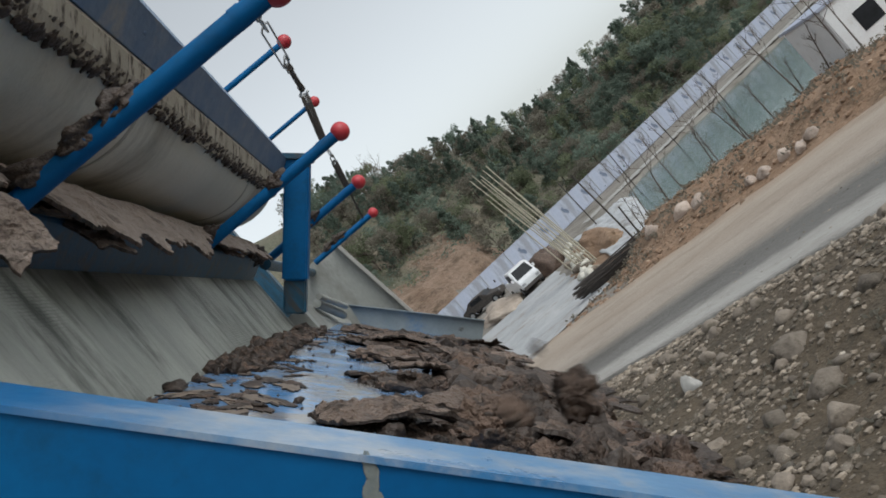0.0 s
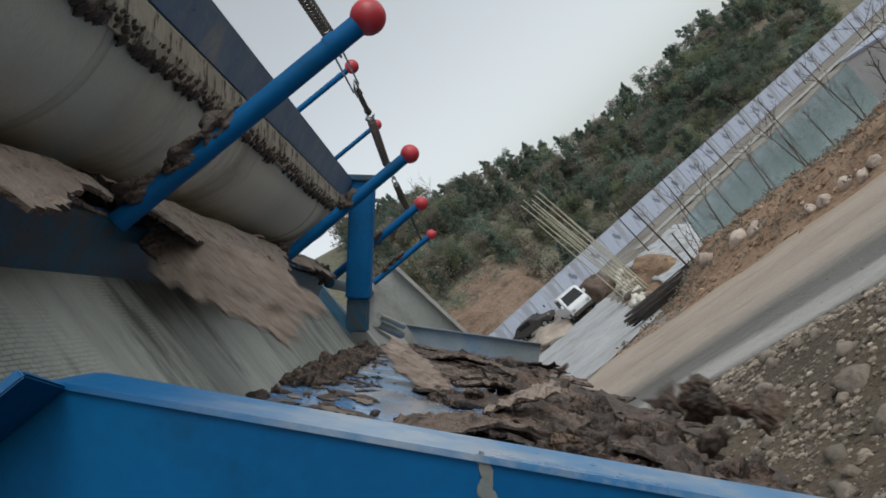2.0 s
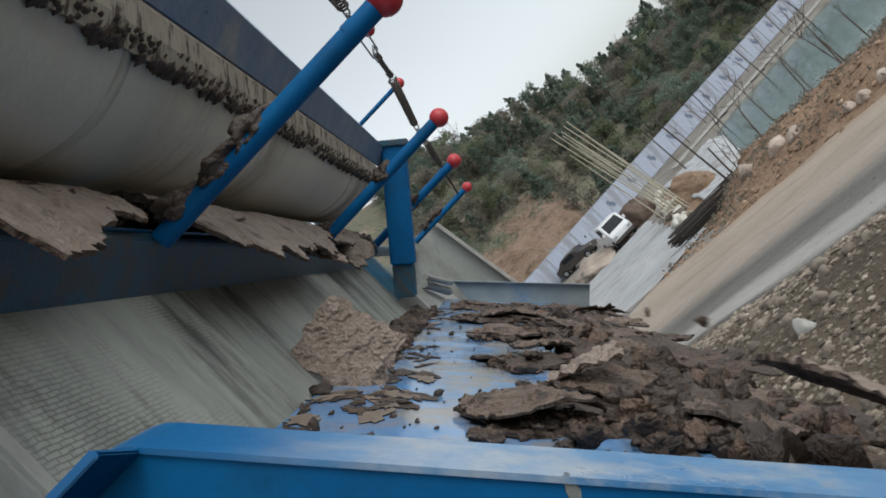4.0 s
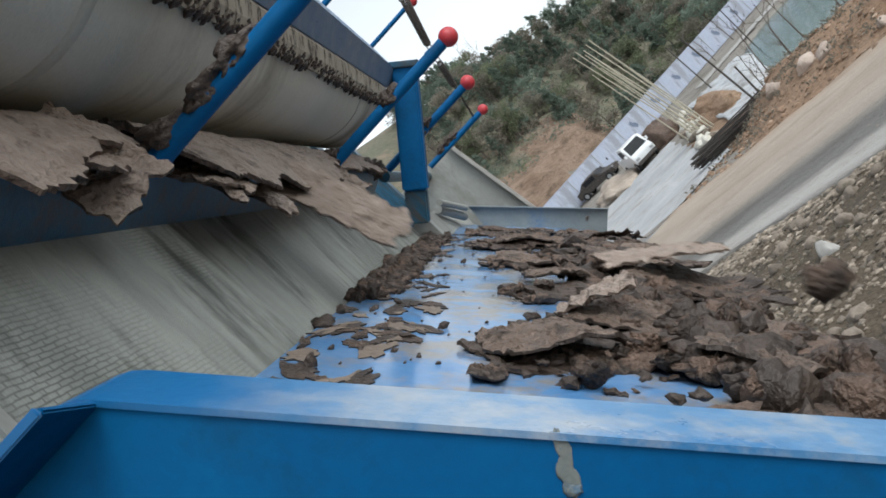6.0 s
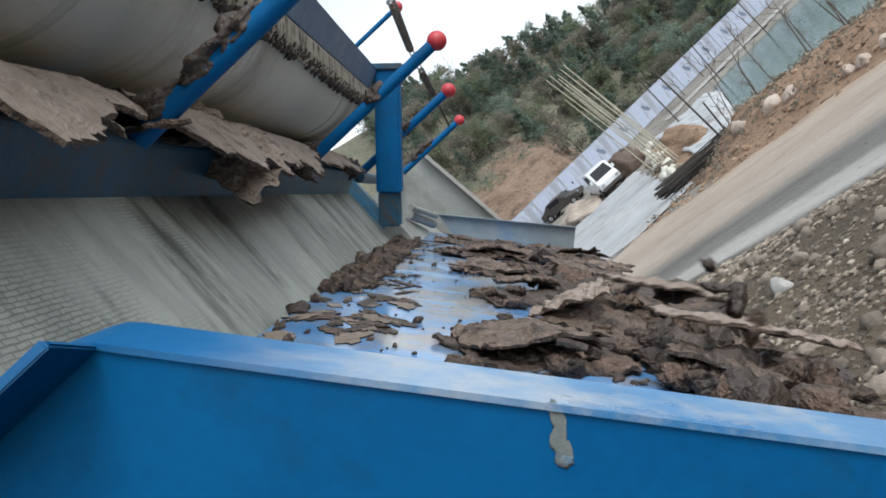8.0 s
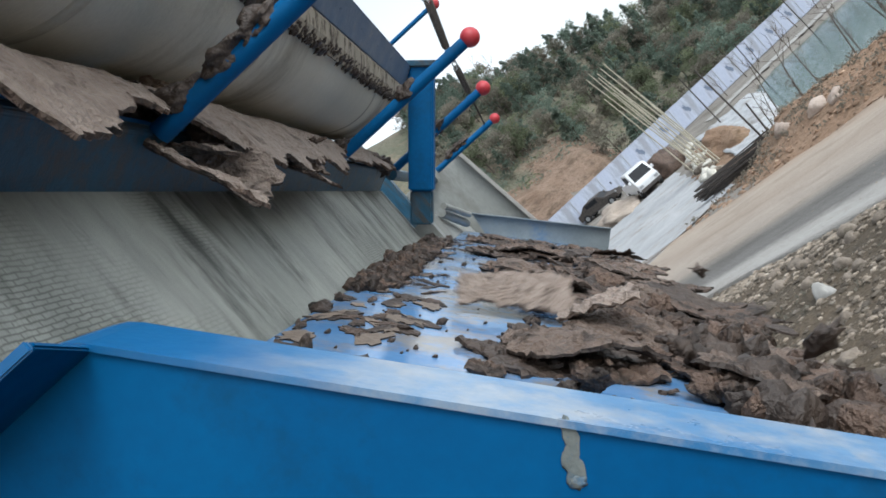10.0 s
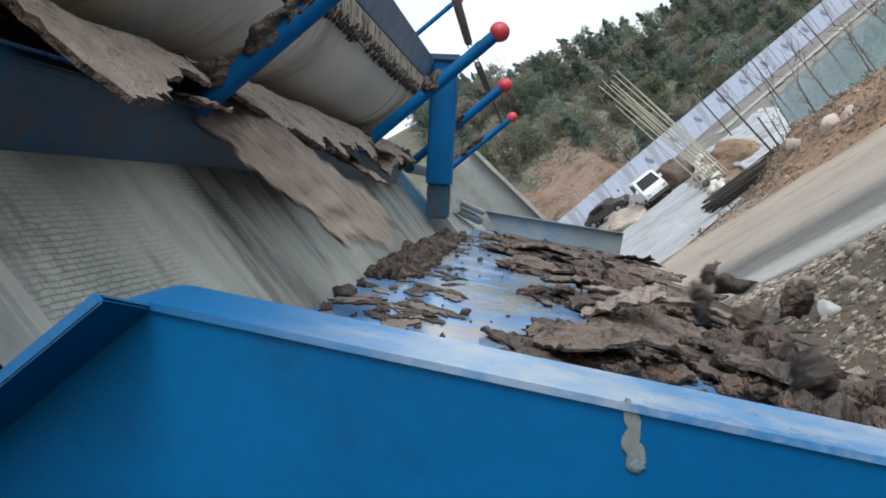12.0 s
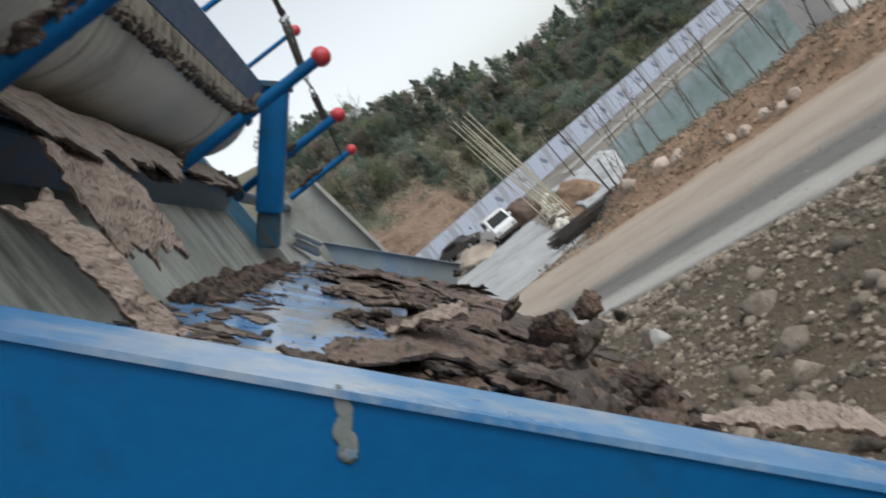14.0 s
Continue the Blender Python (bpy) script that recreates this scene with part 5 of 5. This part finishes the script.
def build_wood():
    rng = random.Random(3)
    kinds = [("pine", 1), ("pine", 2), ("broadleaf", 3), ("broadleaf", 4), ("broadleaf", 5), ("bush", 6), ("bush", 7), ("bush", 8), ("bush", 10)]
    models = [make_tree(k, s) for k, s in kinds]
    used = set()
    n = 0
    while n < 720:
        az = rng.uniform(-0.04, 0.62)
        d = 3 + 50 * rng.random() ** 0.75
        if noise.noise(Vector((az * 40, d * 0.11, 7))) > 0.28 and rng.random() < 0.8:
            continue
        yf = 67.8 / (1 - 0.566 * az)
        y = yf + d / 0.87
        x = az * y
        cut = smooth(0.15, 0.09, az)
        if d < 3 + 8 * cut:
            continue
        patch = noise.noise(Vector((x * 0.05, y * 0.05, 4)))
        r = rng.random()
        high = smooth(14, 40, d)
        if r < 0.18 + 0.30 * high:
            k = rng.choice((0, 1))
        elif r < 0.55 + 0.30 * high + 0.2 * patch:
            k = rng.choice((2, 3, 4)) if az > 0.3 else rng.choice((2, 3, 4, 4))
        else:
            k = rng.choice((5, 6, 6, 7)) if az > 0.2 else rng.choice((5, 6, 8, 8))
        s = rng.uniform(0.6, 1.05) * (1.0 if k > 1 else 0.85)
        m = Matrix.Translation((x, y, land(x, y) - 0.15)) @ pose(0, 0, 0, rng.uniform(-4, 4), rng.uniform(-4, 4), rng.uniform(0, 360)) @ Matrix.Diagonal((s, s, s * rng.uniform(0.85, 1.15), 1))
        if k in used:
            copy_thing(models[k], m)
        else:
            models[k].matrix_basis = m
            models[k].matrix_basis = Matrix.Translation(m.translation)
            used.add(k)
        n += 1
    # undergrowth between the trees
    clumps = []
    for i in range(1500):
        az = rng.uniform(-0.04, 0.62)
        d = 1.0 + 48 * rng.random()
        y = 67.8 / (1 - 0.566 * az) + d / 0.87
        x = az * y
        if d < 8 * smooth(0.15, 0.09, az):
            continue
        clumps.append((x, y, land(x, y) + 0.25, rng.uniform(0.8, 1.8), rng.uniform(0.3, 0.7), 24))
    third = len(clumps) // 3
    for name, part_of, m in (("undergrowth", clumps[:third], LEAF_B), ("undergrowth", clumps[third:2 * third], LEAF_C), ("undergrowth", clumps[2 * third:], LEAF)):
        tagged(leaf_mesh(name, part_of, 0.19, len(name) + third + len(part_of), m), "tangled olive and brown undergrowth on the hillside", "undergrowth", kind="stuff")
    # tall clump that breaks the skyline
    for x, y, k, size in ((51.6, 116.0, 2, 1.5), (53.6, 117.5, 3, 1.7), (55.0, 115.0, 2, 1.4), (52.6, 113.5, 2, 1.25), (50.3, 117.0, 2, 1.1)):
        copy_thing(models[k], Matrix.Translation((x, y, land(x, y) - 0.2)) @ pose(0, 0, 0, 0, 0, x * 77 % 360) @ Matrix.Diagonal((size, size, size, 1)))
    # bare twiggy trees standing out on the skyline
    for i in range(14):
        az = rng.uniform(0.02, 0.5)
        y = 67.8 / (1 - 0.566 * az) + rng.uniform(25, 48)
        x = az * y
        bare_tree(rng, (x, y, land(x, y) - 0.2), rng.uniform(4.5, 7.5), "grey leafless tree on the hillside", "bare trees", 0.07)


def bare_tree(rng, at, h, label, group, r=0.05, lean=0.12):
    t = thing("bare_tree", label, "tree", at, group)
    bm = bmesh.new()
    tip = Vector((rng.uniform(-lean, lean) * h, rng.uniform(-lean, lean) * h, h))
    rod(bm, (0, 0, -0.3), tip * 0.55, r, r * 0.6, 6)
    rod(bm, tip * 0.55, tip, r * 0.6, r * 0.15, 6)
    part("trunk", bm, BARK, t)
    for i in range(7):
        k = rng.uniform(0.3, 0.9)
        p = tip * k
        q = p + Vector((rng.uniform(-0.25, 0.25), rng.uniform(-0.25, 0.25), rng.uniform(0.1, 0.3))) * h
        bm = bmesh.new()
        rod(bm, p, q, r * 0.35, r * 0.12, 5)
        for j in range(3):
            a = p.lerp(q, rng.uniform(0.3, 0.9))
            rod(bm, a, a + Vector((rng.uniform(-0.1, 0.1), rng.uniform(-0.1, 0.1), rng.uniform(0.02, 0.15))) * h, r * 0.16, r * 0.06, 4)
        part("branch", bm, BARK, t)
    return t


def build_fence():
    fence = thing("site_fence", "white sheet-metal site fence with slate-blue printed marks", "fence")
    d = Vector((1, 0.566, 0)).normalized()
    rot = math.degrees(math.atan2(d.y, d.x))
    L = 3.6
    panel_bm = bmesh.new()
    box(panel_bm, 0.03, L - 0.03, -0.02, 0.02, 0.15, 2.35)
    pm = bpy.data.meshes.new("panel")
    panel_bm.to_mesh(pm)
    pm.materials.append(FENCE)
    post_bm = bmesh.new()
    box(post_bm, -0.04, 0.04, -0.05, 0.05, -0.6, 2.42)
    qm = bpy.data.meshes.new("post")
    post_bm.to_mesh(qm)
    qm.materials.append(STEEL)
    mark_bm = bmesh.new()
    slab(mark_bm, 0.9, 0.42, 0.01, 8, rag=0.3)
    mm = bpy.data.meshes.new("printed_mark")
    mark_bm.to_mesh(mm)
    mm.materials.append(MARK)
    rail_bm = bmesh.new()
    box(rail_bm, 0, L, -0.05, 0.03, 0, 0.07)
    rm = bpy.data.meshes.new("rail")
    rail_bm.to_mesh(rm)
    rm.materials.append(FENCE)
    for i in range(-4, 26):
        p = Vector((0, fence_y(0), 0)) + d * (i * L)
        p.z = land(p.x, p.y - 3)
        base = Matrix.Translation(p) @ pose(0, 0, 0, 0, 0, rot)
        for name, me, m in (("panel", pm, base), ("post", qm, base), ("rail", rm, base @ pose(0, 0, 2.35)), ("rail", rm, base @ pose(0, 0, 0.07)), ("printed_mark", mm, base @ pose(L / 2, -0.045, 1.35, 90, 55, 0))):
            if name == "printed_mark" and i < 3:
                continue
            o = new(name, me)
            o.parent = fence
            o.matrix_basis = m


def wheel(name, parent, x, y, z, r, w):
    bm = bmesh.new()
    rod(bm, (x - w / 2, y, z), (x + w / 2, y, z), r, seg=20)
    wh = part(name, bm, BLACK, parent, "black tyre")
    bm = bmesh.new()
    rod(bm, (x - w / 2 - 0.01, y, z), (x + w / 2 + 0.01, y, z), r * 0.55, seg=14)
    part("rim", bm, STEEL, wh)


def vehicle(name, label, at, turn, paint, cab):
    """A small van or truck whose front looks along -y."""
    t = thing(name, label, "vehicle", at)
    t.rotation_euler = (0, 0, radians(turn))
    bm = bmesh.new()
    # body section along x = width, drawn in (y, z) and set across
    sec = [(-2.0, 0.45), (-2.02, 0.95), (-1.75, 1.12), (-1.15, 1.98 if cab else 1.5), (0.2, 2.02 if cab else 1.52), (0.5, 1.3), (2.1, 1.25), (2.1, 0.45)]
    if not cab:
        sec = [(-2.0, 0.35), (-2.05, 0.75), (-0.95, 0.95), (-0.35, 1.42), (1.0, 1.42), (1.6, 1.0), (2.05, 0.9), (2.05, 0.35)]
    prism(bm, sec, -0.85, 0.85, 0.05)
    bmesh.ops.transform(bm, matrix=pose(0, 0, 0, 0, 0, 90), verts=bm.verts)
    bmesh.ops.transform(bm, matrix=Matrix.Diagonal((-1, 1, 1, 1)), verts=bm.verts)
    bmesh.ops.recalc_face_normals(bm, faces=bm.faces)
    body = part("body", bm, paint, t)
    a, b = (Vector((-1.75, 1.12)), Vector((-1.15, 1.98))) if cab else (Vector((-0.95, 0.95)), Vector((-0.35, 1.42)))
    u = (b - a).normalized()
    nrm = Vector((-u.y, u.x))
    p, q = a + u * 0.12, b - u * 0.1
    bm = bmesh.new()
    vs = [bm.verts.new((sx * (0.72 if k == 0 else 0.64), pt.x + nrm.x * off, pt.y + nrm.y * off)) for off in (0.012, -0.02) for sx, pt, k in ((-1, p, 0), (1, p, 0), (1, q, 1), (-1, q, 1))]
    for f in ((0, 1, 2, 3), (7, 6, 5, 4), (0, 4, 5, 1), (1, 5, 6, 2), (2, 6, 7, 3), (3, 7, 4, 0)):
        bm.faces.new([vs[i] for i in f])
    bmesh.ops.recalc_face_normals(bm, faces=bm.faces)
    part("windscreen", bm, DARKGLASS, body, "dark windscreen")
    for sx in (-1, 1):
        bm = bmesh.new()
        box(bm, sx * 0.62 - 0.14, sx * 0.62 + 0.14, -2.06, -1.98, 0.68, 0.86, bevel=0.02)
        part("headlight", bm, STEEL, body)
        bm = bmesh.new()
        box(bm, sx * 0.98 - 0.10, sx * 0.98 + 0.06, -1.5, -1.42, 1.25, 1.5, bevel=0.02)
        part("wing_mirror", bm, paint, body)
        bm = bmesh.new()
        box(bm, sx * 0.853 - 0.006, sx * 0.853 + 0.006, -1.0 if cab else -0.3, 0.1 if cab else 0.9, 1.3 if cab else 0.98, 1.85 if cab else 1.34)
        part("side_window", bm, DARKGLASS, body)
        for y in (-1.35, 1.35):
            wheel("wheel", t, sx * 0.78, y, 0.34, 0.34, 0.2)
    bm = bmesh.new()
    box(bm, -0.82, 0.82, -2.12, -1.95, 0.36, 0.6, bevel=0.03)
    part("bumper", bm, PIPE if cab else paint, body, "dark bumper")
    return t


def patch(name, corners, nx, ny, lift, material, label, wave=0.0, kind="structure"):
    """A laid sheet between four corners (x, y), following the ground."""
    bm = bmesh.new()
    c = [Vector(p) for p in corners]
    rows = []
    for j in range(ny + 1):
        row = []
        for i in range(nx + 1):
            u, v = i / nx, j / ny
            p = (c[0].lerp(c[1], u)).lerp(c[3].lerp(c[2], u), v)
            e = min(u, 1 - u, v, 1 - v)
            if e < 0.001:
                p += Vector((noise.noise(Vector((p.x, p.y, 0))), noise.noise(Vector((p.x, p.y, 9))))) * 0.35
            row.append(bm.verts.new((p.x, p.y, land(p.x, p.y) + lift + wave * (abs(noise.noise(Vector((p.x * 1.1, p.y * 0.35, 2)))) + 0.5 * noise.noise(Vector((p.x * 3, p.y * 1.2, 2)))))))
        rows.append(row)
    for a, b in zip(rows, rows[1:]):
        for k in range(nx):
            bm.faces.new((a[k], a[k + 1], b[k + 1], b[k]))
    bmesh.ops.recalc_face_normals(bm, faces=bm.faces)
    ob = obj(name, bm, material, True)
    return tagged(ob, label, kind=kind)


def build_site():
    rng = random.Random(9)
    patch("pavement.001", [(0.8, 54), (9.0, 55.5), (6.9, 33.2), (1.3, 30.0)], 20, 40, 0.06, APRON, "pale dusty concrete yard")
    o = patch("plastic_sheet", [(12.8, 62), (18.6, 62), (13.4, 42.5), (9.4, 40.5)], 30, 60, 0.12, TARP, "white plastic sheeting spread over the pond's end", 0.22, kind="thing")
    tagged(o, category="sheeting")
    o.modifiers.new("thick", "SOLIDIFY").thickness = 0.02
    # soil heaps
    for x, y, sx, sy, sz, m, lab in ((9.3, 58, 1.5, 2.0, 1.6, MUD, "dark brown heap of soil beside the truck"), (11.3, 50, 1.3, 5, 1.0, ORANGE, "tan heap of soil beside the sheeting"), (4.7, 58.5, 1.7, 4.2, 0.75, ROAD_TAN, "low tan heap of sand before the fence")):
        bm = bmesh.new()
        lump(bm, (0, 0, 0), (sx, sy, sz), int(x * 10), 4, 0.35)
        ob = obj("soil_mound", bm, m, True)
        ob.location = (x, y, land(x, y))
        tagged(ob, lab, "soil heap")
    vehicle("truck", "small white truck with a dark windscreen parked in the yard", (7.15, 57.2, land(7.15, 57.2) + 0.02), 6, WHITE, True)
    vehicle("car", "dark car parked beside the fence", (4.9, 68.0, land(4.9, 68.0)), 60, PIPE, False)
    # rubble and sacks
    for i in range(46):
        u = rng.random()
        x, y = 7.9 + 3.3 * u + rng.uniform(-0.5, 0.5), 41 + 17 * u + rng.uniform(-1, 1)
        bm = bmesh.new()
        lump(bm, (0, 0, 0), (rng.uniform(0.2, 0.45), rng.uniform(0.2, 0.4), rng.uniform(0.12, 0.3)), i, 2, 0.5)
        ob = obj("sack", bm, SACK if i % 3 else STONE, True)
        ob.location = (x, y, land(x, y) + 0.1 + 0.3 * rng.random())
        ob.rotation_euler = (rng.uniform(-0.4, 0.4), rng.uniform(-0.4, 0.4), rng.uniform(0, 6))
        tagged(ob, "pale crumpled sack on the rubble heap", "sack", "sacks beside the yard")
    # bundle of dark bars
    bundle = thing("bar_bundle", "stack of long dark rusty bars lying beside the track", "bars", (7.9, 34.6, land(7.9, 34.6)))
    a, b = Vector((-2.0, 0.9, 0)), Vector((2.0, -0.9, 0))
    for i in range(64):
        off = Vector((rng.uniform(-0.25, 0.25), rng.uniform(-0.45, 0.45), rng.uniform(0.05, 0.75) * (1 - 0.4 * rng.random())))
        bm = bmesh.new()
        rod(bm, a * rng.uniform(0.75, 1.05) + off, b * rng.uniform(0.8, 1.05) + off + Vector((rng.uniform(-0.2, 0.2), rng.uniform(-0.25, 0.25), rng.uniform(-0.05, 0.25))), 0.027, seg=6)
        part("bar", bm, PIPE, bundle)
    # upright bamboo poles
    for i in range(10):
        x, y = 8.9 + rng.uniform(-0.5, 1.2), 46 + rng.uniform(-1.0, 1.0)
        h = rng.uniform(6.6, 8.4)
        bm = bmesh.new()
        rod(bm, (0, 0, -0.3), (rng.uniform(-1.7, -1.1), 0, h), 0.045, 0.028, 7)
        ob = obj("bamboo_pole", bm, BAMBOO)
        ob.location = (x, y, land(x, y))
        tagged(ob, "tall pale bamboo pole standing upright", "pole", "bamboo poles")
    for x, y, tx, h in ((10.0, 37.5, -0.35, 4.6), (10.2, 37.2, 0.1, 1.9), (14.5, 60, -0.2, 4.5), (20.5, 66, 0.1, 4.4), (27, 69.5, -0.2, 4.4), (34, 72, -0.1, 4.4), (41, 75, -0.2, 4.4), (49, 78.5, 0.1, 4.4)):
        bm = bmesh.new()
        rod(bm, (0, 0, -0.3), (tx, 0, h), 0.055, 0.04, 7)
        ob = obj("stake", bm, PIPE)
        ob.location = (x, y, land(x, y))
        tagged(ob, "thin dark wooden stake", "stake", "stakes round the pond")
    # saplings along the pond bank
    for i in range(20):
        q, s = rng.uniform(27, 30), -25 + i * 0.85
        x, y = 0.83 * q + 0.56 * s, 0.56 * q - 0.83 * s
        bare_tree(rng, (x, y, land(x, y)), rng.uniform(1.5, 3.4), "bare sapling on the pond bank", "bank saplings", 0.035, 0.28)
    for i in range(16):
        x = 20 + i * 2.8
        y = fence_y(x) - rng.uniform(2, 6)
        bare_tree(rng, (x, y, land(x, y)), rng.uniform(2.0, 4.0), "bare sapling before the fence", "fence saplings", 0.05, 0.2)
    # white cabin on the bank of the pond
    cab = thing("cabin", "white site cabin with a dark window", "cabin", (18.3, 26.7, land(18.3, 26.7) - 0.05))
    bm = bmesh.new()
    box(bm, -2, 2, -1.2, 1.2, 0, 2.5, bevel=0.04)
    body = part("wall", bm, WHITE, cab)
    bm = bmesh.new()
    box(bm, -1.15, -0.25, -1.22, -1.19, 1.0, 1.75)
    part("window", bm, DARKGLASS, body)
    bm = bmesh.new()
    box(bm, -2.1, 2.1, -1.3, 1.3, 2.5, 2.6)
    part("roof", bm, FENCE, cab)


def stone(at, size, seed, material, label, group, sink=0.25, sub=3):
    bm = bmesh.new()
    lump(bm, (0, 0, 0), size, seed, sub, 0.45, 1.2)
    # a few broken faces
    rng = random.Random(seed)
    for _ in range(4):
        n = Vector((rng.uniform(-1, 1), rng.uniform(-1, 1), rng.uniform(-0.2, 1))).normalized()
        k = min(size) * rng.uniform(0.62, 0.95)
        for v in bm.verts:
            over = v.co.dot(n) - k
            if over > 0:
                v.co -= n * over * 0.85
    ob = obj("stone", bm, material, True)
    ob.location = (at[0], at[1], land(at[0], at[1]) + size[2] * (1 - 2 * sink) * 0.6)
    ob.rotation_euler = (0, 0, rng.uniform(0, 6))
    return tagged(ob, label, "stone", group)


def build_stones():
    rng = random.Random(31)
    # boulders lined along the orange bank
    for x, y, r in ((11.25, 21.3, 0.22), (10.85, 21.5, 0.22), (10.75, 22.3, 0.22), (10.3, 22.9, 0.24), (10.05, 23.5, 0.20), (9.0, 27.0, 0.34), (8.6, 30.0, 0.36), (9.4, 26.2, 0.28)):
        stone((x, y), (r * 1.1, r, r * 0.85), int(x * 100), BOULDER, "rounded pinkish boulder at the foot of the bank", "boulders by the track")
    # larger stones on the slope
    for x, y, r in ((2.12, 6.65, 0.15), (1.86, 5.95, 0.13), (1.60, 5.55, 0.09), (2.5, 7.7, 0.17), (1.50, 4.5, 0.14), (4.8, 9.1, 0.13), (1.55, 6.3, 0.07), (2.7, 6.3, 0.10), (1.2, 7.2, 0.10), (3.3, 7.4, 0.12), (0.8, 8.8, 0.09)):
        stone((x, y), (r * 1.25, r, r * 0.8), int(y * 100), STONE, "weathered tan stone lying on the slope", "stones on the slope")
    ob = stone((1.80, 9.30), (0.17, 0.10, 0.13), 4, CONC, "pale broken stone lying on the slope", "stones on the slope", 0.1)
    # cobbles that can be counted
    n = 0
    while n < 190:
        x, y = rng.uniform(0.4, 6.5), rng.uniform(3.8, 12.5)
        q = 0.83 * x + 0.56 * y
        if q > 9.3 or q < 3.6 or x < 0.08 * y:
            continue
        if rng.random() > 0.35 + 0.65 * smooth(7.6, 9.0, q) + 0.5 * smooth(0.0, 0.4, noise.noise(Vector((x * 0.6, y * 0.6, 8)))):
            continue
        r = 0.03 + 0.09 * rng.random() ** 1.7
        stone((x, y), (r * rng.uniform(1, 1.4), r, r * rng.uniform(0.6, 0.9)), n + 500, STONE, "small pale cobble on the stony slope", "cobbles on the slope", 0.25, 2)
        n += 1
    # gravel
    bm_v, bm_f = [], []
    base = bmesh.new()
    bmesh.ops.create_icosphere(base, subdivisions=1, radius=1)
    bv = [v.co.copy() for v in base.verts]
    bf = [[v.index for v in f.verts] for f in base.faces]
    base.free()
    n = 0
    while n < 26000:
        x, y = rng.uniform(0.0, 8.5), rng.uniform(2.5, 15)
        q = 0.83 * x + 0.56 * y
        if q > 12.9 or q < 2.8 or (q > 9.5 and rng.random() > 0.10 + 0.3 * smooth(10.9, 11.4, q)):
            continue
        if rng.random() > 0.25 + 0.75 * smooth(7.8, 9.1, q) + 0.5 * smooth(-0.1, 0.4, noise.noise(Vector((x * 0.8, y * 0.8, 3)))):
            continue
        r = 0.007 + (0.040 + 0.022 * smooth(8.2, 9.2, q)) * rng.random() ** (4 - 1.8 * smooth(8.2, 9.2, q))
        z = land(x, y) + r * 0.25
        k = len(bm_v)
        sx, sy, sz = rng.uniform(0.9, 1.5), rng.uniform(0.8, 1.2), rng.uniform(0.5, 0.9)
        for v in bv:
            j = 1 + rng.uniform(-0.2, 0.2)
            bm_v.append((x + v.x * r * sx * j, y + v.y * r * sy * j, z + v.z * r * sz * j))
        bm_f += [[k + i for i in f] for f in bf]
        n += 1
    me = bpy.data.meshes.new("gravel")
    me.from_pydata(bm_v, [], bm_f)
    me.materials.append(GRAVEL)
    tagged(new("gravel", me), "loose tan and grey gravel over the slope", "gravel", kind="stuff")
    # clods of earth on the orange bank
    bm_v, bm_f = [], []
    for n in range(3600):
        s, q = rng.uniform(-24, 14), rng.uniform(20.2, 27.5)
        x, y = 0.83 * q + 0.56 * s, 0.56 * q - 0.83 * s
        r = 0.025 + 0.10 * rng.random() ** 3
        z = land(x, y) + r * 0.2
        k = len(bm_v)
        for v in bv:
            j = r * (1 + rng.uniform(-0.3, 0.3))
            bm_v.append((x + v.x * j * 1.2, y + v.y * j, z + v.z * j * 0.7))
        bm_f += [[k + i for i in f] for f in bf]
    me = bpy.data.meshes.new("earth_clods")
    me.from_pydata(bm_v, [], bm_f)
    me.materials.append(EARTH)
    tagged(new("earth_clods", me), "orange-brown clods of earth strewn over the bank", "earth clods", kind="stuff")
    # weeds and dry grass on bank and slope
    clumps = []
    for n in range(900):
        s, q = rng.uniform(-24, 12), rng.uniform(21, 28.5)
        x, y = 0.83 * q + 0.56 * s, 0.56 * q - 0.83 * s
        clumps.append((x, y, land(x, y) + 0.10, 0.25, 0.15, 9))
    tagged(leaf_mesh("dry_grass", clumps, 0.07, 71, LEAF_C, 1.5), "dry brown grass on the bank", "grass", kind="stuff")
    clumps = []
    for n in range(90):
        x, y = rng.uniform(0.4, 5), rng.uniform(5, 11)
        if 0.83 * x + 0.56 * y < 9.2:
            clumps.append((x, y, land(x, y) + 0.02, 0.09, 0.04, 9))
    tagged(leaf_mesh("weeds", clumps, 0.035, 72, LEAF_C, 1.2), "small dull olive weeds between the stones", "weeds", kind="stuff")


# ---- build ----
build_ground()
build_tracks()
build_press()
build_chute()
build_chain()
build_bed()
build_lever_lumps()
build_cake()
build_clods()
build_fence()
build_site()
build_stones()
build_wood()
motions()
